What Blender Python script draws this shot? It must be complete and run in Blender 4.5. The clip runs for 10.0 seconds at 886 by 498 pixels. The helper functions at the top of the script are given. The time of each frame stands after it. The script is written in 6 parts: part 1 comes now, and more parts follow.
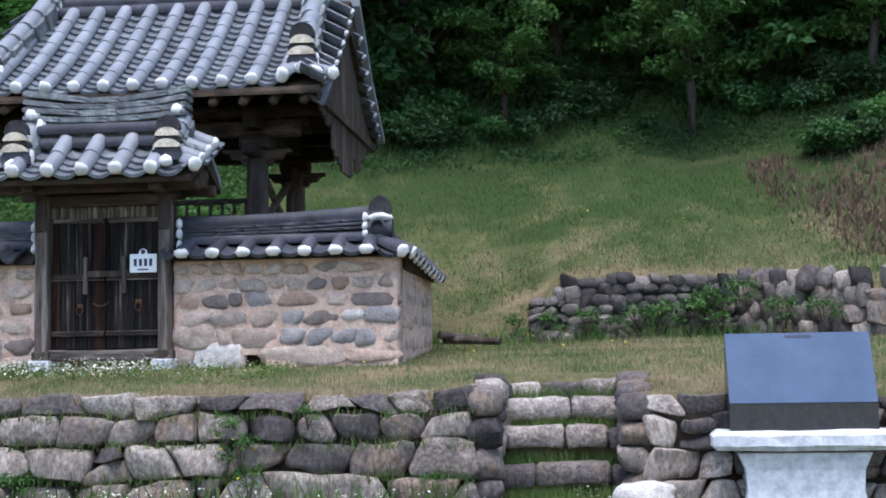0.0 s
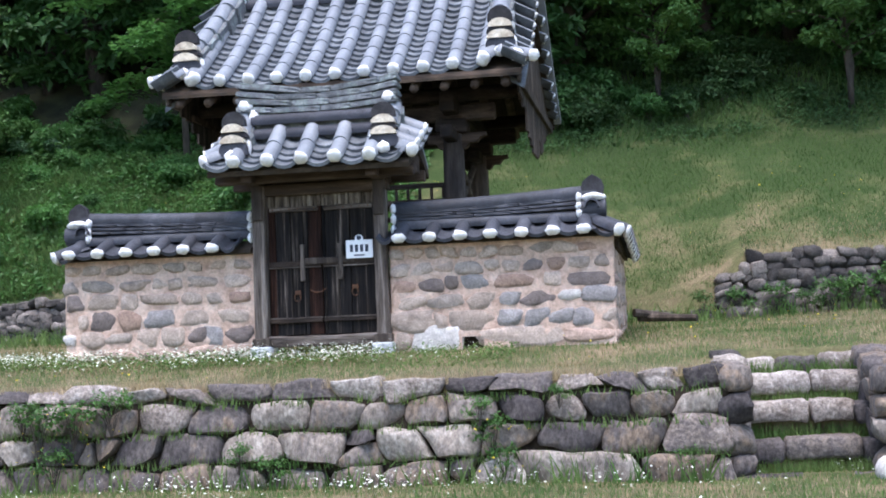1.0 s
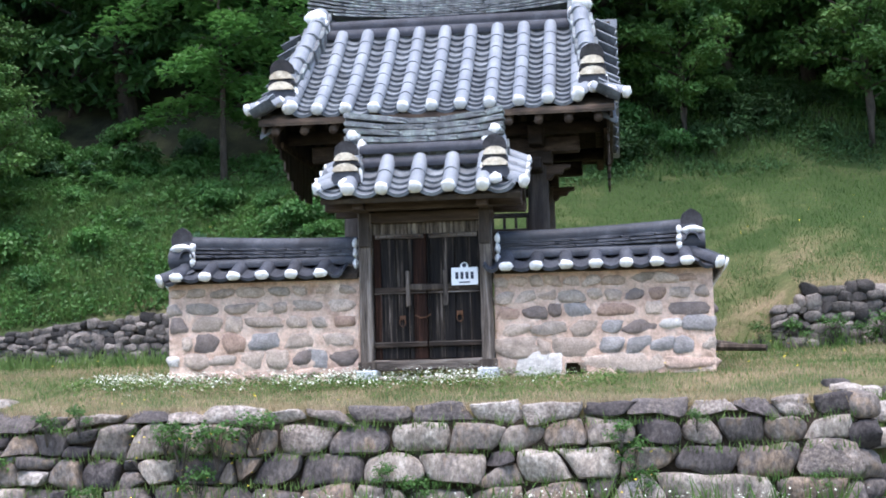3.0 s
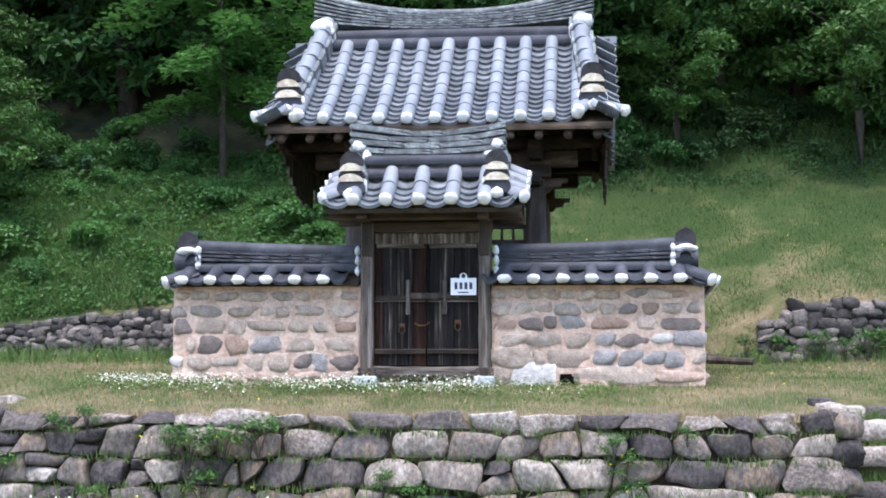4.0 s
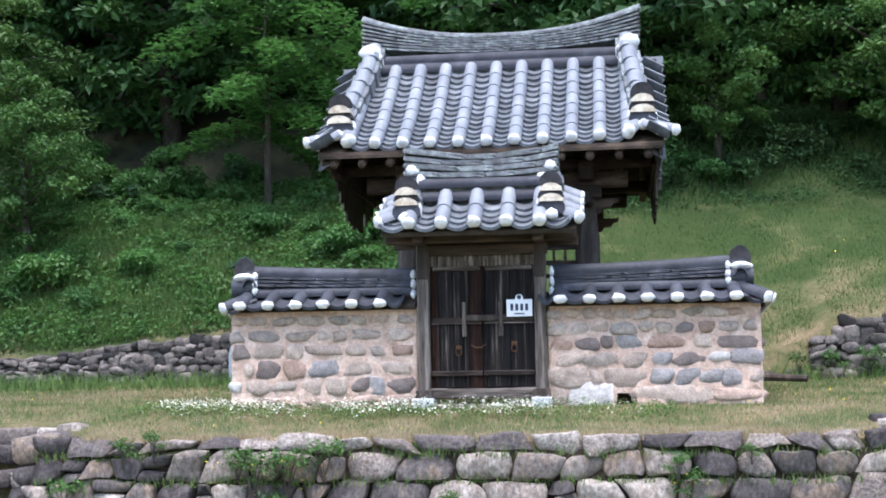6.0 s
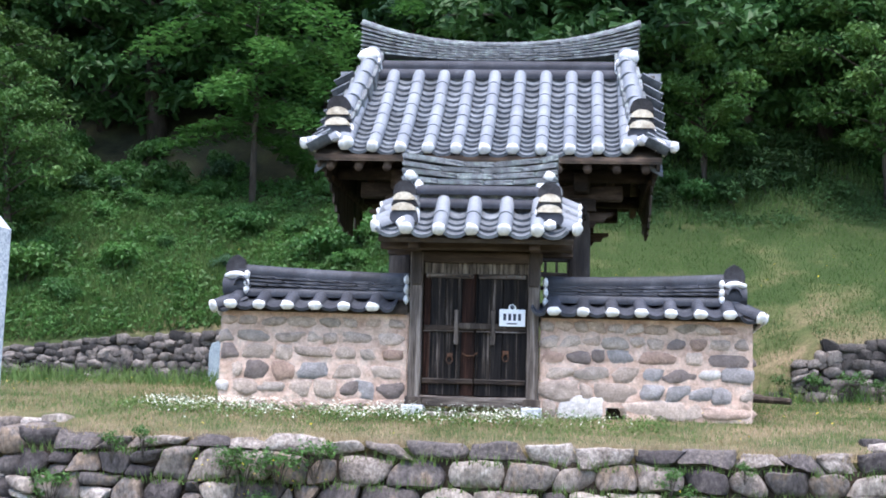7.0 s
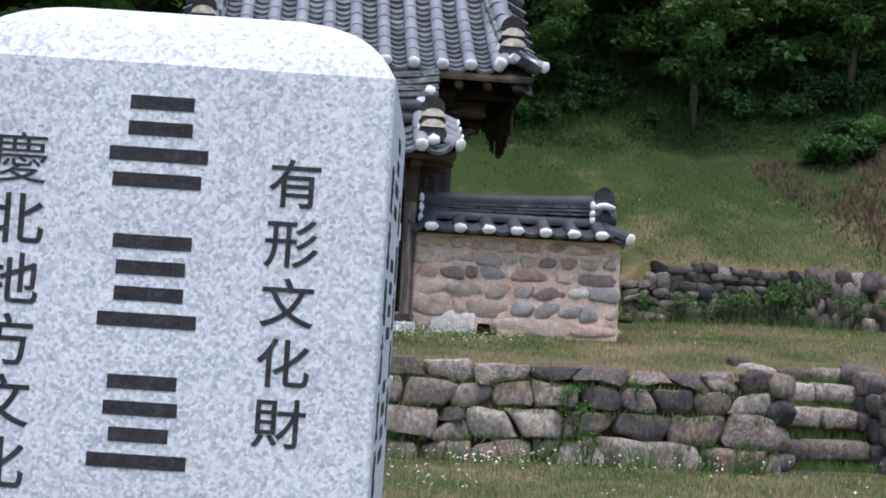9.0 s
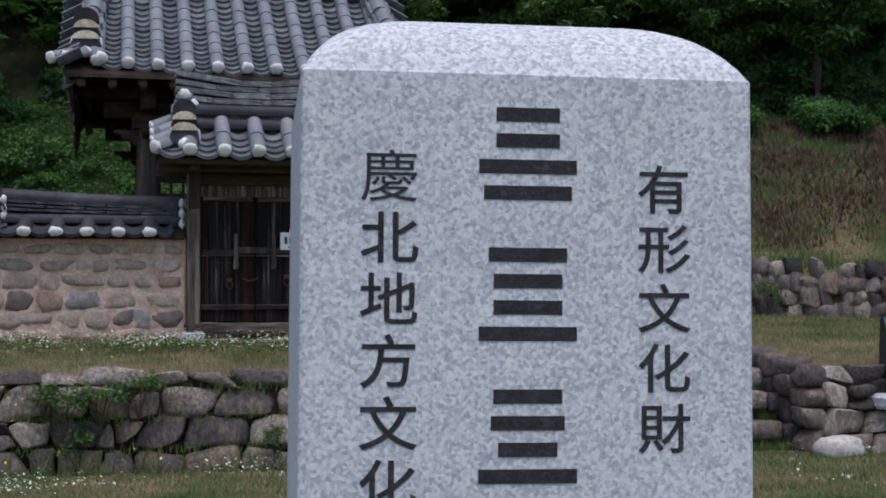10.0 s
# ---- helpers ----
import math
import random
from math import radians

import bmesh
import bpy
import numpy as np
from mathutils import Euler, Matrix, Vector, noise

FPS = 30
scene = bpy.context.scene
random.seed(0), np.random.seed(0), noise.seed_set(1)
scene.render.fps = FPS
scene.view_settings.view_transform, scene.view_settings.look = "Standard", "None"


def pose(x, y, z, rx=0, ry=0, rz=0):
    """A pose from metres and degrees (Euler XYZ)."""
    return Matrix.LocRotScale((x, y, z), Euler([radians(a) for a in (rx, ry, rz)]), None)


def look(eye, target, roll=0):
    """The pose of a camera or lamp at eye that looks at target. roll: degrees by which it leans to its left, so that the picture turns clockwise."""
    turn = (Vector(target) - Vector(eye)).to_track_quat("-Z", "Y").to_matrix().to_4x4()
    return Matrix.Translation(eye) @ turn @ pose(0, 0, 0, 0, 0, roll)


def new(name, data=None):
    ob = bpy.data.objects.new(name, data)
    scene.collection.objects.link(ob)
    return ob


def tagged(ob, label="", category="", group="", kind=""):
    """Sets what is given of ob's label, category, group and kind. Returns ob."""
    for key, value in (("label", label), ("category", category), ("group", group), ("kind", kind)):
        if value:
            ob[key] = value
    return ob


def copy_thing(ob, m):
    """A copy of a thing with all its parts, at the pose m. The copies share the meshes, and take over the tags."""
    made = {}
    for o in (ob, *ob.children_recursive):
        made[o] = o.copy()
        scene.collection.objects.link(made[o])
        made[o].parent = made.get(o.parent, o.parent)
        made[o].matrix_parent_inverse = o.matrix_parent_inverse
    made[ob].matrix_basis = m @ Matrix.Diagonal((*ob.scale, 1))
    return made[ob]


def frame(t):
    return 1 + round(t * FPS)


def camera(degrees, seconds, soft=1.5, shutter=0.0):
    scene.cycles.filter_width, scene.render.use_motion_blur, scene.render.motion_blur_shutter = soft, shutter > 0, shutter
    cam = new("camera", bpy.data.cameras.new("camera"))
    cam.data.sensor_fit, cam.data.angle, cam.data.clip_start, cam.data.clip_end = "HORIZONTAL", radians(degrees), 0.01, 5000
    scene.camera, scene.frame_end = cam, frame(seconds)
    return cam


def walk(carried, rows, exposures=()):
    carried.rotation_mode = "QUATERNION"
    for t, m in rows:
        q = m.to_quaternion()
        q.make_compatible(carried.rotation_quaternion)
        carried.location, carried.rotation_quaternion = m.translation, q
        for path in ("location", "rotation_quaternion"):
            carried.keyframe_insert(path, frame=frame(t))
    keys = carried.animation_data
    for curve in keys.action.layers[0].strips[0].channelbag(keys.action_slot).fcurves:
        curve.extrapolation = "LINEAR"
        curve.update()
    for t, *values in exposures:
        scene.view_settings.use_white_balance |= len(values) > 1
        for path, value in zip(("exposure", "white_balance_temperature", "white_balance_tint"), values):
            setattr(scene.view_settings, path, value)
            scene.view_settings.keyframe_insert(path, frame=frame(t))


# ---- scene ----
cam = camera(35.2, 10.0, soft=1.85)
METRES, EYE, TILT, LEAN, TURN = 8.0, 1.5, 0.0, 0.0, 0.0
PATH = [
    (0, (5.316, -14.802, 0.017), (5.101, -12.821, 0.184), -0.9),
    (0.5, (4.589, -14.949, 0.064), (4.307, -12.976, 0.232), 0.4),
    (1, (3.895, -15.111, 0.036), (3.564, -13.143, 0.18), -2.2),
    (1.5, (3.333, -15.349, 0.014), (3.015, -13.386, 0.235), -0.4),
    (2, (2.731, -15.53, 0.066), (2.437, -13.555, 0.181), 2.6),
    (2.5, (2.238, -15.627, 0.023), (2.0, -13.65, 0.207), -1.8),
    (4, (1.855, -16.332, 0.25), (1.651, -14.35, 0.418), 0.1),
    (4.5, (1.7, -16.349, 0.287), (1.454, -14.371, 0.462), 1.6),
    (5, (1.661, -16.41, 0.268), (1.409, -14.436, 0.471), 0.5),
    (6.5, (1.419, -16.47, 0.237), (1.175, -14.494, 0.435), -0.9),
    (7, (1.172, -16.45, 0.212), (0.98, -14.471, 0.426), 1.7),
    (7.5, (0.841, -16.37, 0.175), (0.717, -14.385, 0.387), 2.8),
    (8, (0.476, -16.322, 0.196), (0.423, -14.33, 0.362), 2.3),
    (8.5, (-0.077, -16.373, 0.197), (-0.025, -14.385, 0.402), -0.2),
    (9, (-0.525, -16.316, 0.182), (-0.329, -14.328, 0.284), 3.0),
    (9.5, (-0.986, -16.177, 0.177), (-0.749, -14.193, 0.278), 1.1),
    (10, (-1.519, -16.159, 0.164), (-1.07, -14.213, 0.278), -0.4),
]
walk(cam, [(t, look(eye, target, roll)) for t, eye, target, roll in PATH],
     exposures=[(0.0, 1.23, 6130, 13), (0.5, 1.49, 6180, 14), (1.0, 1.59, 6230, 14), (2.0, 1.75, 6280, 13), (4.5, 1.75, 6280, 13), (7.5, 1.89, 6280, 14), (8.0, 1.93, 6330, 14), (8.5, 1.48, 6480, 15), (9.0, 0.91, 6580, 14), (9.5, 0.46, 6580, 14), (10.0, 0.16, 6580, 14)])

# ---- light ----
world = bpy.data.worlds.new("sky")
world.use_nodes = True
scene.world = world
wn = world.node_tree.nodes
sky = wn.new("ShaderNodeTexSky")
sky.sky_type, sky.sun_disc = "NISHITA", False
sky.sun_elevation, sky.sun_rotation = radians(70), radians(200)
sky.air_density, sky.dust_density, sky.ozone_density = 1.0, 1.2, 1.5
wn["Background"].inputs["Strength"].default_value = 0.14
world.node_tree.links.new(sky.outputs[0], wn["Background"].inputs["Color"])
sun_data = bpy.data.lights.new("sun", "SUN")
sun_data.energy, sun_data.angle, sun_data.color = 1.9, radians(40), (1.0, 0.94, 0.91)
sun = new("sun", sun_data)
sun.matrix_world = look((0.8, -5.0, 16), (0, 0, 0))

# ---- materials ----
MATS = {}


def mat(name, ramp, scale=5.0, rough=0.85, bump=0.35, fine=40.0, vary=0.25, by_object=False, grain=0.35, metal=0.0, spec=0.3, stretch=(1, 1, 1), translucent=0.0):
    """A mottled surface: broad blotches through a colour ramp, fine grain over them, and relief."""
    m = bpy.data.materials.new(name)
    m.use_nodes = True
    nt = m.node_tree
    N, L = nt.nodes, nt.links
    bsdf = N["Principled BSDF"]
    geo = N.new("ShaderNodeNewGeometry")
    info = N.new("ShaderNodeObjectInfo")
    mp = N.new("ShaderNodeMapping")
    mp.inputs["Scale"].default_value = stretch
    L.new(geo.outputs["Position"], mp.inputs["Vector"])
    n1 = N.new("ShaderNodeTexNoise")
    n1.inputs["Scale"].default_value, n1.inputs["Detail"].default_value, n1.inputs["Roughness"].default_value = scale, 6, 0.62
    n2 = N.new("ShaderNodeTexNoise")
    n2.inputs["Scale"].default_value, n2.inputs["Detail"].default_value, n2.inputs["Roughness"].default_value = fine, 8, 0.7
    for n in (n1, n2):
        L.new(mp.outputs[0], n.inputs["Vector"])
    cr = N.new("ShaderNodeValToRGB")
    els = cr.color_ramp.elements
    while len(els) < len(ramp):
        els.new(0.5)
    for e, (p, c) in zip(els, ramp):
        e.position, e.color = p, (*c, 1)
    if by_object:
        mx = N.new("ShaderNodeMath")
        mx.operation = "MULTIPLY_ADD"
        mx.inputs[1].default_value = 0.95
        ad = N.new("ShaderNodeMath")
        ad.operation = "MULTIPLY_ADD"
        ad.inputs[1].default_value, ad.inputs[2].default_value = 0.75, -0.34
        L.new(n1.outputs[0], mx.inputs[0])
        L.new(info.outputs["Random"], ad.inputs[0])
        L.new(ad.outputs[0], mx.inputs[2])
        L.new(mx.outputs[0], cr.inputs[0])
    else:
        L.new(n1.outputs[0], cr.inputs[0])
    g = N.new("ShaderNodeMapRange")
    g.inputs["From Min"].default_value, g.inputs["From Max"].default_value = 0.3, 0.7
    g.inputs["To Min"].default_value, g.inputs["To Max"].default_value = 1 - grain, 1 + grain
    L.new(n2.outputs[0], g.inputs[0])
    ov = N.new("ShaderNodeMapRange")
    ov.inputs["To Min"].default_value, ov.inputs["To Max"].default_value = 1 - vary, 1 + vary
    L.new(info.outputs["Random"], ov.inputs[0])
    mu = N.new("ShaderNodeMath")
    mu.operation = "MULTIPLY"
    L.new(g.outputs[0], mu.inputs[0])
    L.new(ov.outputs[0], mu.inputs[1])
    hs = N.new("ShaderNodeHueSaturation")
    L.new(cr.outputs[0], hs.inputs["Color"])
    L.new(mu.outputs[0], hs.inputs["Value"])
    if by_object:
        # dark weathering blotches and pale lichen specks
        n4 = N.new("ShaderNodeTexNoise")
        n4.inputs["Scale"].default_value, n4.inputs["Detail"].default_value, n4.inputs["Roughness"].default_value = 32, 6, 0.7
        L.new(mp.outputs[0], n4.inputs["Vector"])
        g4 = N.new("ShaderNodeMapRange")
        g4.inputs["From Min"].default_value, g4.inputs["From Max"].default_value = 0.35, 0.68
        g4.inputs["To Min"].default_value, g4.inputs["To Max"].default_value = 0.62, 1.36
        L.new(n4.outputs[0], g4.inputs[0])
        m4 = N.new("ShaderNodeMath")
        m4.operation = "MULTIPLY"
        L.new(mu.outputs[0], m4.inputs[0])
        L.new(g4.outputs[0], m4.inputs[1])
        L.new(m4.outputs[0], hs.inputs["Value"])
    L.new(hs.outputs[0], bsdf.inputs["Base Color"])
    bsdf.inputs["Roughness"].default_value = rough
    bsdf.inputs["Metallic"].default_value = metal
    bsdf.inputs["Specular IOR Level"].default_value = spec
    if bump:
        b = N.new("ShaderNodeBump")
        b.inputs["Strength"].default_value, b.inputs["Distance"].default_value = bump, 0.02
        L.new(n2.outputs[0], b.inputs["Height"])
        L.new(b.outputs[0], bsdf.inputs["Normal"])
    if translucent:
        tr = N.new("ShaderNodeBsdfTranslucent")
        ms = N.new("ShaderNodeMixShader")
        ms.inputs[0].default_value = translucent
        L.new(hs.outputs[0], tr.inputs["Color"])
        L.new(bsdf.outputs[0], ms.inputs[1])
        L.new(tr.outputs[0], ms.inputs[2])
        L.new(ms.outputs[0], N["Material Output"].inputs["Surface"])
    MATS[name] = m
    return m


TILE = mat("roof_tile_grey", [(0.3, (0.165, 0.178, 0.2)), (0.5, (0.208, 0.226, 0.25)), (0.72, (0.268, 0.286, 0.306))], 2.2, 0.5, 0.2, 55, 0.06, spec=0.45, grain=0.2)
TILE_OLD = mat("old_ridge_tile", [(0.3, (0.09, 0.095, 0.1)), (0.5, (0.15, 0.16, 0.17)), (0.62, (0.2, 0.235, 0.225)), (0.78, (0.36, 0.36, 0.36))], 9, 0.8, 0.6, 45, 0.22)
BAND = mat("ridge_band_tile", [(0.3, (0.026, 0.028, 0.036)), (0.55, (0.045, 0.048, 0.06)), (0.75, (0.085, 0.088, 0.1))], 4, 0.65, 0.3, 55, 0.12, spec=0.25)
POSTWOOD = mat("grey_weathered_post", [(0.34, (0.035, 0.027, 0.022)), (0.5, (0.13, 0.105, 0.088)), (0.68, (0.3, 0.26, 0.225))], 20, 0.85, 0.8, 70, 0.2, stretch=(1, 1, 0.06))
WORN = mat("worn_pale_batten", [(0.34, (0.035, 0.027, 0.022)), (0.5, (0.13, 0.105, 0.088)), (0.68, (0.3, 0.26, 0.225))], 20, 0.85, 0.8, 70, 0.2, stretch=(0.08, 1, 1))
TILE_DARK = mat("wall_cap_tile", [(0.3, (0.028, 0.03, 0.038)), (0.55, (0.052, 0.056, 0.068)), (0.75, (0.1, 0.104, 0.118))], 5, 0.62, 0.35, 50, 0.2, spec=0.3)
CREST = mat("black_crest_tile", [(0.3, (0.012, 0.012, 0.014)), (0.7, (0.04, 0.04, 0.045))], 12, 0.8, 0.8, 60)
PLASTER = mat("white_plaster", [(0.3, (0.6, 0.6, 0.58)), (0.55, (0.8, 0.8, 0.79)), (0.8, (0.86, 0.86, 0.85))], 9, 0.9, 0.5, 50, 0.08, grain=0.15)
CREAM = mat("stained_plaster", [(0.3, (0.33, 0.27, 0.2)), (0.55, (0.6, 0.54, 0.43)), (0.75, (0.72, 0.68, 0.6))], 9, 0.9, 0.5, 50, 0.1)
WOOD = mat("weathered_wood", [(0.3, (0.026, 0.02, 0.016)), (0.5, (0.062, 0.047, 0.037)), (0.7, (0.15, 0.12, 0.098))], 9, 0.85, 0.5, 60, 0.3, stretch=(1, 1, 0.12))
BEAM = mat("weathered_beam", [(0.3, (0.026, 0.018, 0.013)), (0.5, (0.062, 0.042, 0.03)), (0.7, (0.14, 0.1, 0.075))], 9, 0.85, 0.5, 60, 0.25, stretch=(0.12, 1, 1))
DOORWOOD = mat("blackened_door_board", [(0.36, (0.008, 0.0075, 0.008)), (0.54, (0.018, 0.0155, 0.0145)), (0.62, (0.05, 0.04, 0.033)), (0.78, (0.26, 0.22, 0.19))], 24, 0.85, 0.8, 80, 0.35, stretch=(1, 1, 0.045), spec=0.1)
DOORRED = mat("reddish_door_board", [(0.36, (0.012, 0.008, 0.007)), (0.52, (0.03, 0.015, 0.011)), (0.64, (0.055, 0.027, 0.019)), (0.8, (0.15, 0.1, 0.08))], 20, 0.85, 0.8, 80, 0.3, stretch=(1, 1, 0.05), spec=0.1)
HEADWOOD = mat("grey_bleached_board", [(0.34, (0.03, 0.024, 0.02)), (0.5, (0.12, 0.098, 0.078)), (0.66, (0.3, 0.26, 0.21))], 24, 0.9, 0.8, 80, 0.3, stretch=(1, 1, 0.07), spec=0.1)
# beam brown taken darker: shade under the big eaves is put into the colour
DARKWOOD = mat("darkened_timber", [(0.3, (0.014, 0.01, 0.008)), (0.5, (0.034, 0.024, 0.018)), (0.7, (0.085, 0.06, 0.045))], 9, 0.85, 0.5, 60, 0.4, stretch=(0.3, 0.3, 1))
IRON = mat("rusty_iron", [(0.3, (0.03, 0.02, 0.015)), (0.7, (0.16, 0.07, 0.03))], 30, 0.7, 0.4, 90)
MORTAR = mat("pink_clay_mortar", [(0.3, (0.43, 0.285, 0.215)), (0.5, (0.6, 0.435, 0.345)), (0.72, (0.71, 0.57, 0.47))], 4, 0.95, 1.0, 22, 0.05, grain=0.3)
FIELD = mat("grey_field_stone", [(0.1, (0.06, 0.053, 0.054)), (0.26, (0.095, 0.082, 0.08)), (0.4, (0.13, 0.113, 0.106)), (0.52, (0.2, 0.15, 0.11)), (0.64, (0.15, 0.13, 0.118)), (0.78, (0.21, 0.178, 0.15)), (0.95, (0.32, 0.285, 0.25))], 6, 0.92, 1.0, 20, 0.25, by_object=True, grain=0.5, stretch=(1, 1, 0.6))
CAPSTONE = mat("brown_cap_stone", [(0.12, (0.07, 0.06, 0.06)), (0.4, (0.125, 0.108, 0.103)), (0.62, (0.175, 0.145, 0.125)), (0.9, (0.32, 0.285, 0.255))], 8, 0.92, 1.0, 22, 0.25, by_object=True, grain=0.5)
DARKSTONE = mat("dark_dry_stone", [(0.15, (0.04, 0.037, 0.036)), (0.45, (0.078, 0.07, 0.065)), (0.8, (0.16, 0.14, 0.125))], 5, 0.95, 0.8, 30, 0.3, by_object=True, grain=0.4)
PANGREY = mat("pan_tile_grey", [(0.3, (0.066, 0.074, 0.085)), (0.5, (0.118, 0.131, 0.146)), (0.72, (0.21, 0.228, 0.243))], 5, 0.7, 0.4, 45, 0.25)
# brown-green litter, with the shade under the trees darkened into its colour
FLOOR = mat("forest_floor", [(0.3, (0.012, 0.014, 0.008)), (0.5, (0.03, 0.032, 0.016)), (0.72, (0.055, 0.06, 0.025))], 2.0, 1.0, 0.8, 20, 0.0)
SOIL = mat("dark_soil", [(0.3, (0.03, 0.024, 0.018)), (0.7, (0.075, 0.055, 0.038))], 6, 1.0, 0.8, 30)
TONES = {}
for key, c in dict(l=(0.42, 0.37, 0.32), m=(0.31, 0.26, 0.22), d=(0.12, 0.105, 0.105), b=(0.235, 0.24, 0.25), r=(0.26, 0.16, 0.12), t=(0.38, 0.29, 0.22), w=(0.6, 0.58, 0.55), g=(0.22, 0.21, 0.19), p=(0.4, 0.27, 0.22)).items():
    k = 0.52 if key in "ltp" else 0.33 if key in "mgr" else 0.18
    c = tuple((1 - k) * v + k * q for v, q in zip(c, (0.6, 0.45, 0.36)))
    TONES[key] = mat("wall_stone_" + key, [(0.3, tuple(v * 0.68 for v in c)), (0.55, c), (0.78, tuple(min(0.7, v * 1.3) for v in c))], 11, 0.9, 0.6, 45, 0.1)
LIGHTGRANITE = mat("pale_granite", [(0.35, (0.45, 0.47, 0.5)), (0.6, (0.66, 0.68, 0.7))], 14, 0.8, 0.3, 110, 0.05, grain=0.18)
BLACKGRANITE = mat("polished_dark_granite", [(0.3, (0.02, 0.021, 0.024)), (0.7, (0.04, 0.042, 0.047))], 30, 0.22, 0.0, 150, 0.05, spec=0.6)
PANEL = mat("slate_blue_panel", [(0.35, (0.05, 0.085, 0.15)), (0.65, (0.07, 0.11, 0.185))], 3, 0.55, 0.0, 90, 0.03, grain=0.08, spec=0.2)
GRASS = mat("meadow_grass", [(0.3, (0.036, 0.058, 0.019)), (0.43, (0.074, 0.087, 0.035)), (0.54, (0.13, 0.116, 0.061)), (0.7, (0.225, 0.17, 0.108))], 0.9, 1.0, 0.8, 24, 0.0, grain=0.45, spec=0.1)

def greener_uphill(m):
    """Shifts the grass from straw to green as the hillside climbs away from the wall's top."""
    N, L = m.node_tree.nodes, m.node_tree.links
    ramp = next(n for n in N if n.type == "VALTORGB")
    src = ramp.inputs[0].links[0].from_socket
    geo = next(n for n in N if n.type == "NEW_GEOMETRY")
    sep = N.new("ShaderNodeSeparateXYZ")
    L.new(geo.outputs["Position"], sep.inputs[0])
    mr = N.new("ShaderNodeMapRange")
    mr.inputs["From Min"].default_value, mr.inputs["From Max"].default_value = 5.6, 8.6
    mr.inputs["To Min"].default_value, mr.inputs["To Max"].default_value = 0.0, -0.22
    L.new(sep.outputs["Y"], mr.inputs[0])
    ad = N.new("ShaderNodeMath")
    ad.operation = "ADD"
    L.new(src, ad.inputs[0])
    L.new(mr.outputs[0], ad.inputs[1])
    L.new(ad.outputs[0], ramp.inputs[0])


greener_uphill(GRASS)
BLADE_G = mat("grass_blade_green", [(0.35, (0.072, 0.145, 0.038)), (0.6, (0.15, 0.22, 0.07))], 1.5, 0.8, 0, 20, 0.0, translucent=0.35, spec=0.2)
BLADE_D = mat("grass_blade_dry", [(0.35, (0.27, 0.22, 0.11)), (0.6, (0.42, 0.33, 0.21))], 1.5, 0.9, 0, 20, 0.0, translucent=0.3, spec=0.2)
PETAL = mat("white_petal", [(0.3, (0.5, 0.53, 0.42)), (0.7, (0.72, 0.74, 0.64))], 9, 0.8, 0, 40, 0.0, grain=0.08)
YELLOW = mat("yellow_petal", [(0.3, (0.6, 0.45, 0.03)), (0.7, (0.75, 0.6, 0.06))], 9, 0.8, 0, 40, 0.0, grain=0.1)
LEAF_A = mat("dark_green_leaf", [(0.3, (0.028, 0.085, 0.022)), (0.55, (0.054, 0.14, 0.037)), (0.75, (0.09, 0.195, 0.055))], 1.2, 0.55, 0, 9, 0.25, translucent=0.3, spec=0.35)
LEAF_D = mat("mid_green_leaf", [(0.3, (0.034, 0.1, 0.024)), (0.55, (0.06, 0.16, 0.04)), (0.75, (0.1, 0.22, 0.06))], 1.2, 0.5, 0, 9, 0.2, translucent=0.35, spec=0.35)
# leaf green with the canopy's shade put into the colour
LEAF_E = mat("shade_darkened_leaf", [(0.3, (0.026, 0.062, 0.02)), (0.55, (0.045, 0.1, 0.031)), (0.75, (0.07, 0.14, 0.047))], 1.2, 0.6, 0, 9, 0.3, translucent=0.25, spec=0.25)
WEED = mat("dark_weed_blade", [(0.3, (0.04, 0.085, 0.022)), (0.55, (0.075, 0.135, 0.036)), (0.75, (0.14, 0.18, 0.07))], 1.4, 0.8, 0, 15, 0.0, translucent=0.3, spec=0.2)
LEAF_B = mat("fresh_green_leaf", [(0.3, (0.045, 0.125, 0.028)), (0.55, (0.08, 0.2, 0.046)), (0.75, (0.135, 0.27, 0.07))], 1.2, 0.5, 0, 9, 0.2, translucent=0.4, spec=0.35)
LEAF_G = mat("bright_maple_leaf", [(0.3, (0.052, 0.15, 0.034)), (0.55, (0.09, 0.225, 0.055)), (0.75, (0.15, 0.3, 0.08))], 1.2, 0.5, 0, 9, 0.2, translucent=0.4, spec=0.35)
LEAF_F = mat("yellow_green_leaf", [(0.3, (0.042, 0.105, 0.024)), (0.55, (0.075, 0.165, 0.04)), (0.75, (0.13, 0.225, 0.06))], 1.2, 0.55, 0, 9, 0.2, translucent=0.3, spec=0.3)
LEAF_C = mat("blue_green_leaf", [(0.3, (0.03, 0.08, 0.036)), (0.6, (0.06, 0.13, 0.06)), (0.78, (0.11, 0.18, 0.09))], 1.2, 0.6, 0, 9, 0.25, translucent=0.25, spec=0.3)
BARK = mat("grey_brown_bark", [(0.3, (0.03, 0.025, 0.02)), (0.7, (0.09, 0.075, 0.06))], 9, 0.95, 0.8, 35, 0.2, stretch=(1, 1, 0.3))
BROWNBRUSH = mat("dead_brown_litter", [(0.3, (0.07, 0.045, 0.03)), (0.6, (0.15, 0.1, 0.07)), (0.8, (0.25, 0.185, 0.14))], 4, 1.0, 0.5, 20, 0.1)
SIGNWHITE = mat("white_sign_board", [(0.3, (0.78, 0.79, 0.8)), (0.7, (0.84, 0.85, 0.86))], 3, 0.5, 0, 50, 0.02, grain=0.03)
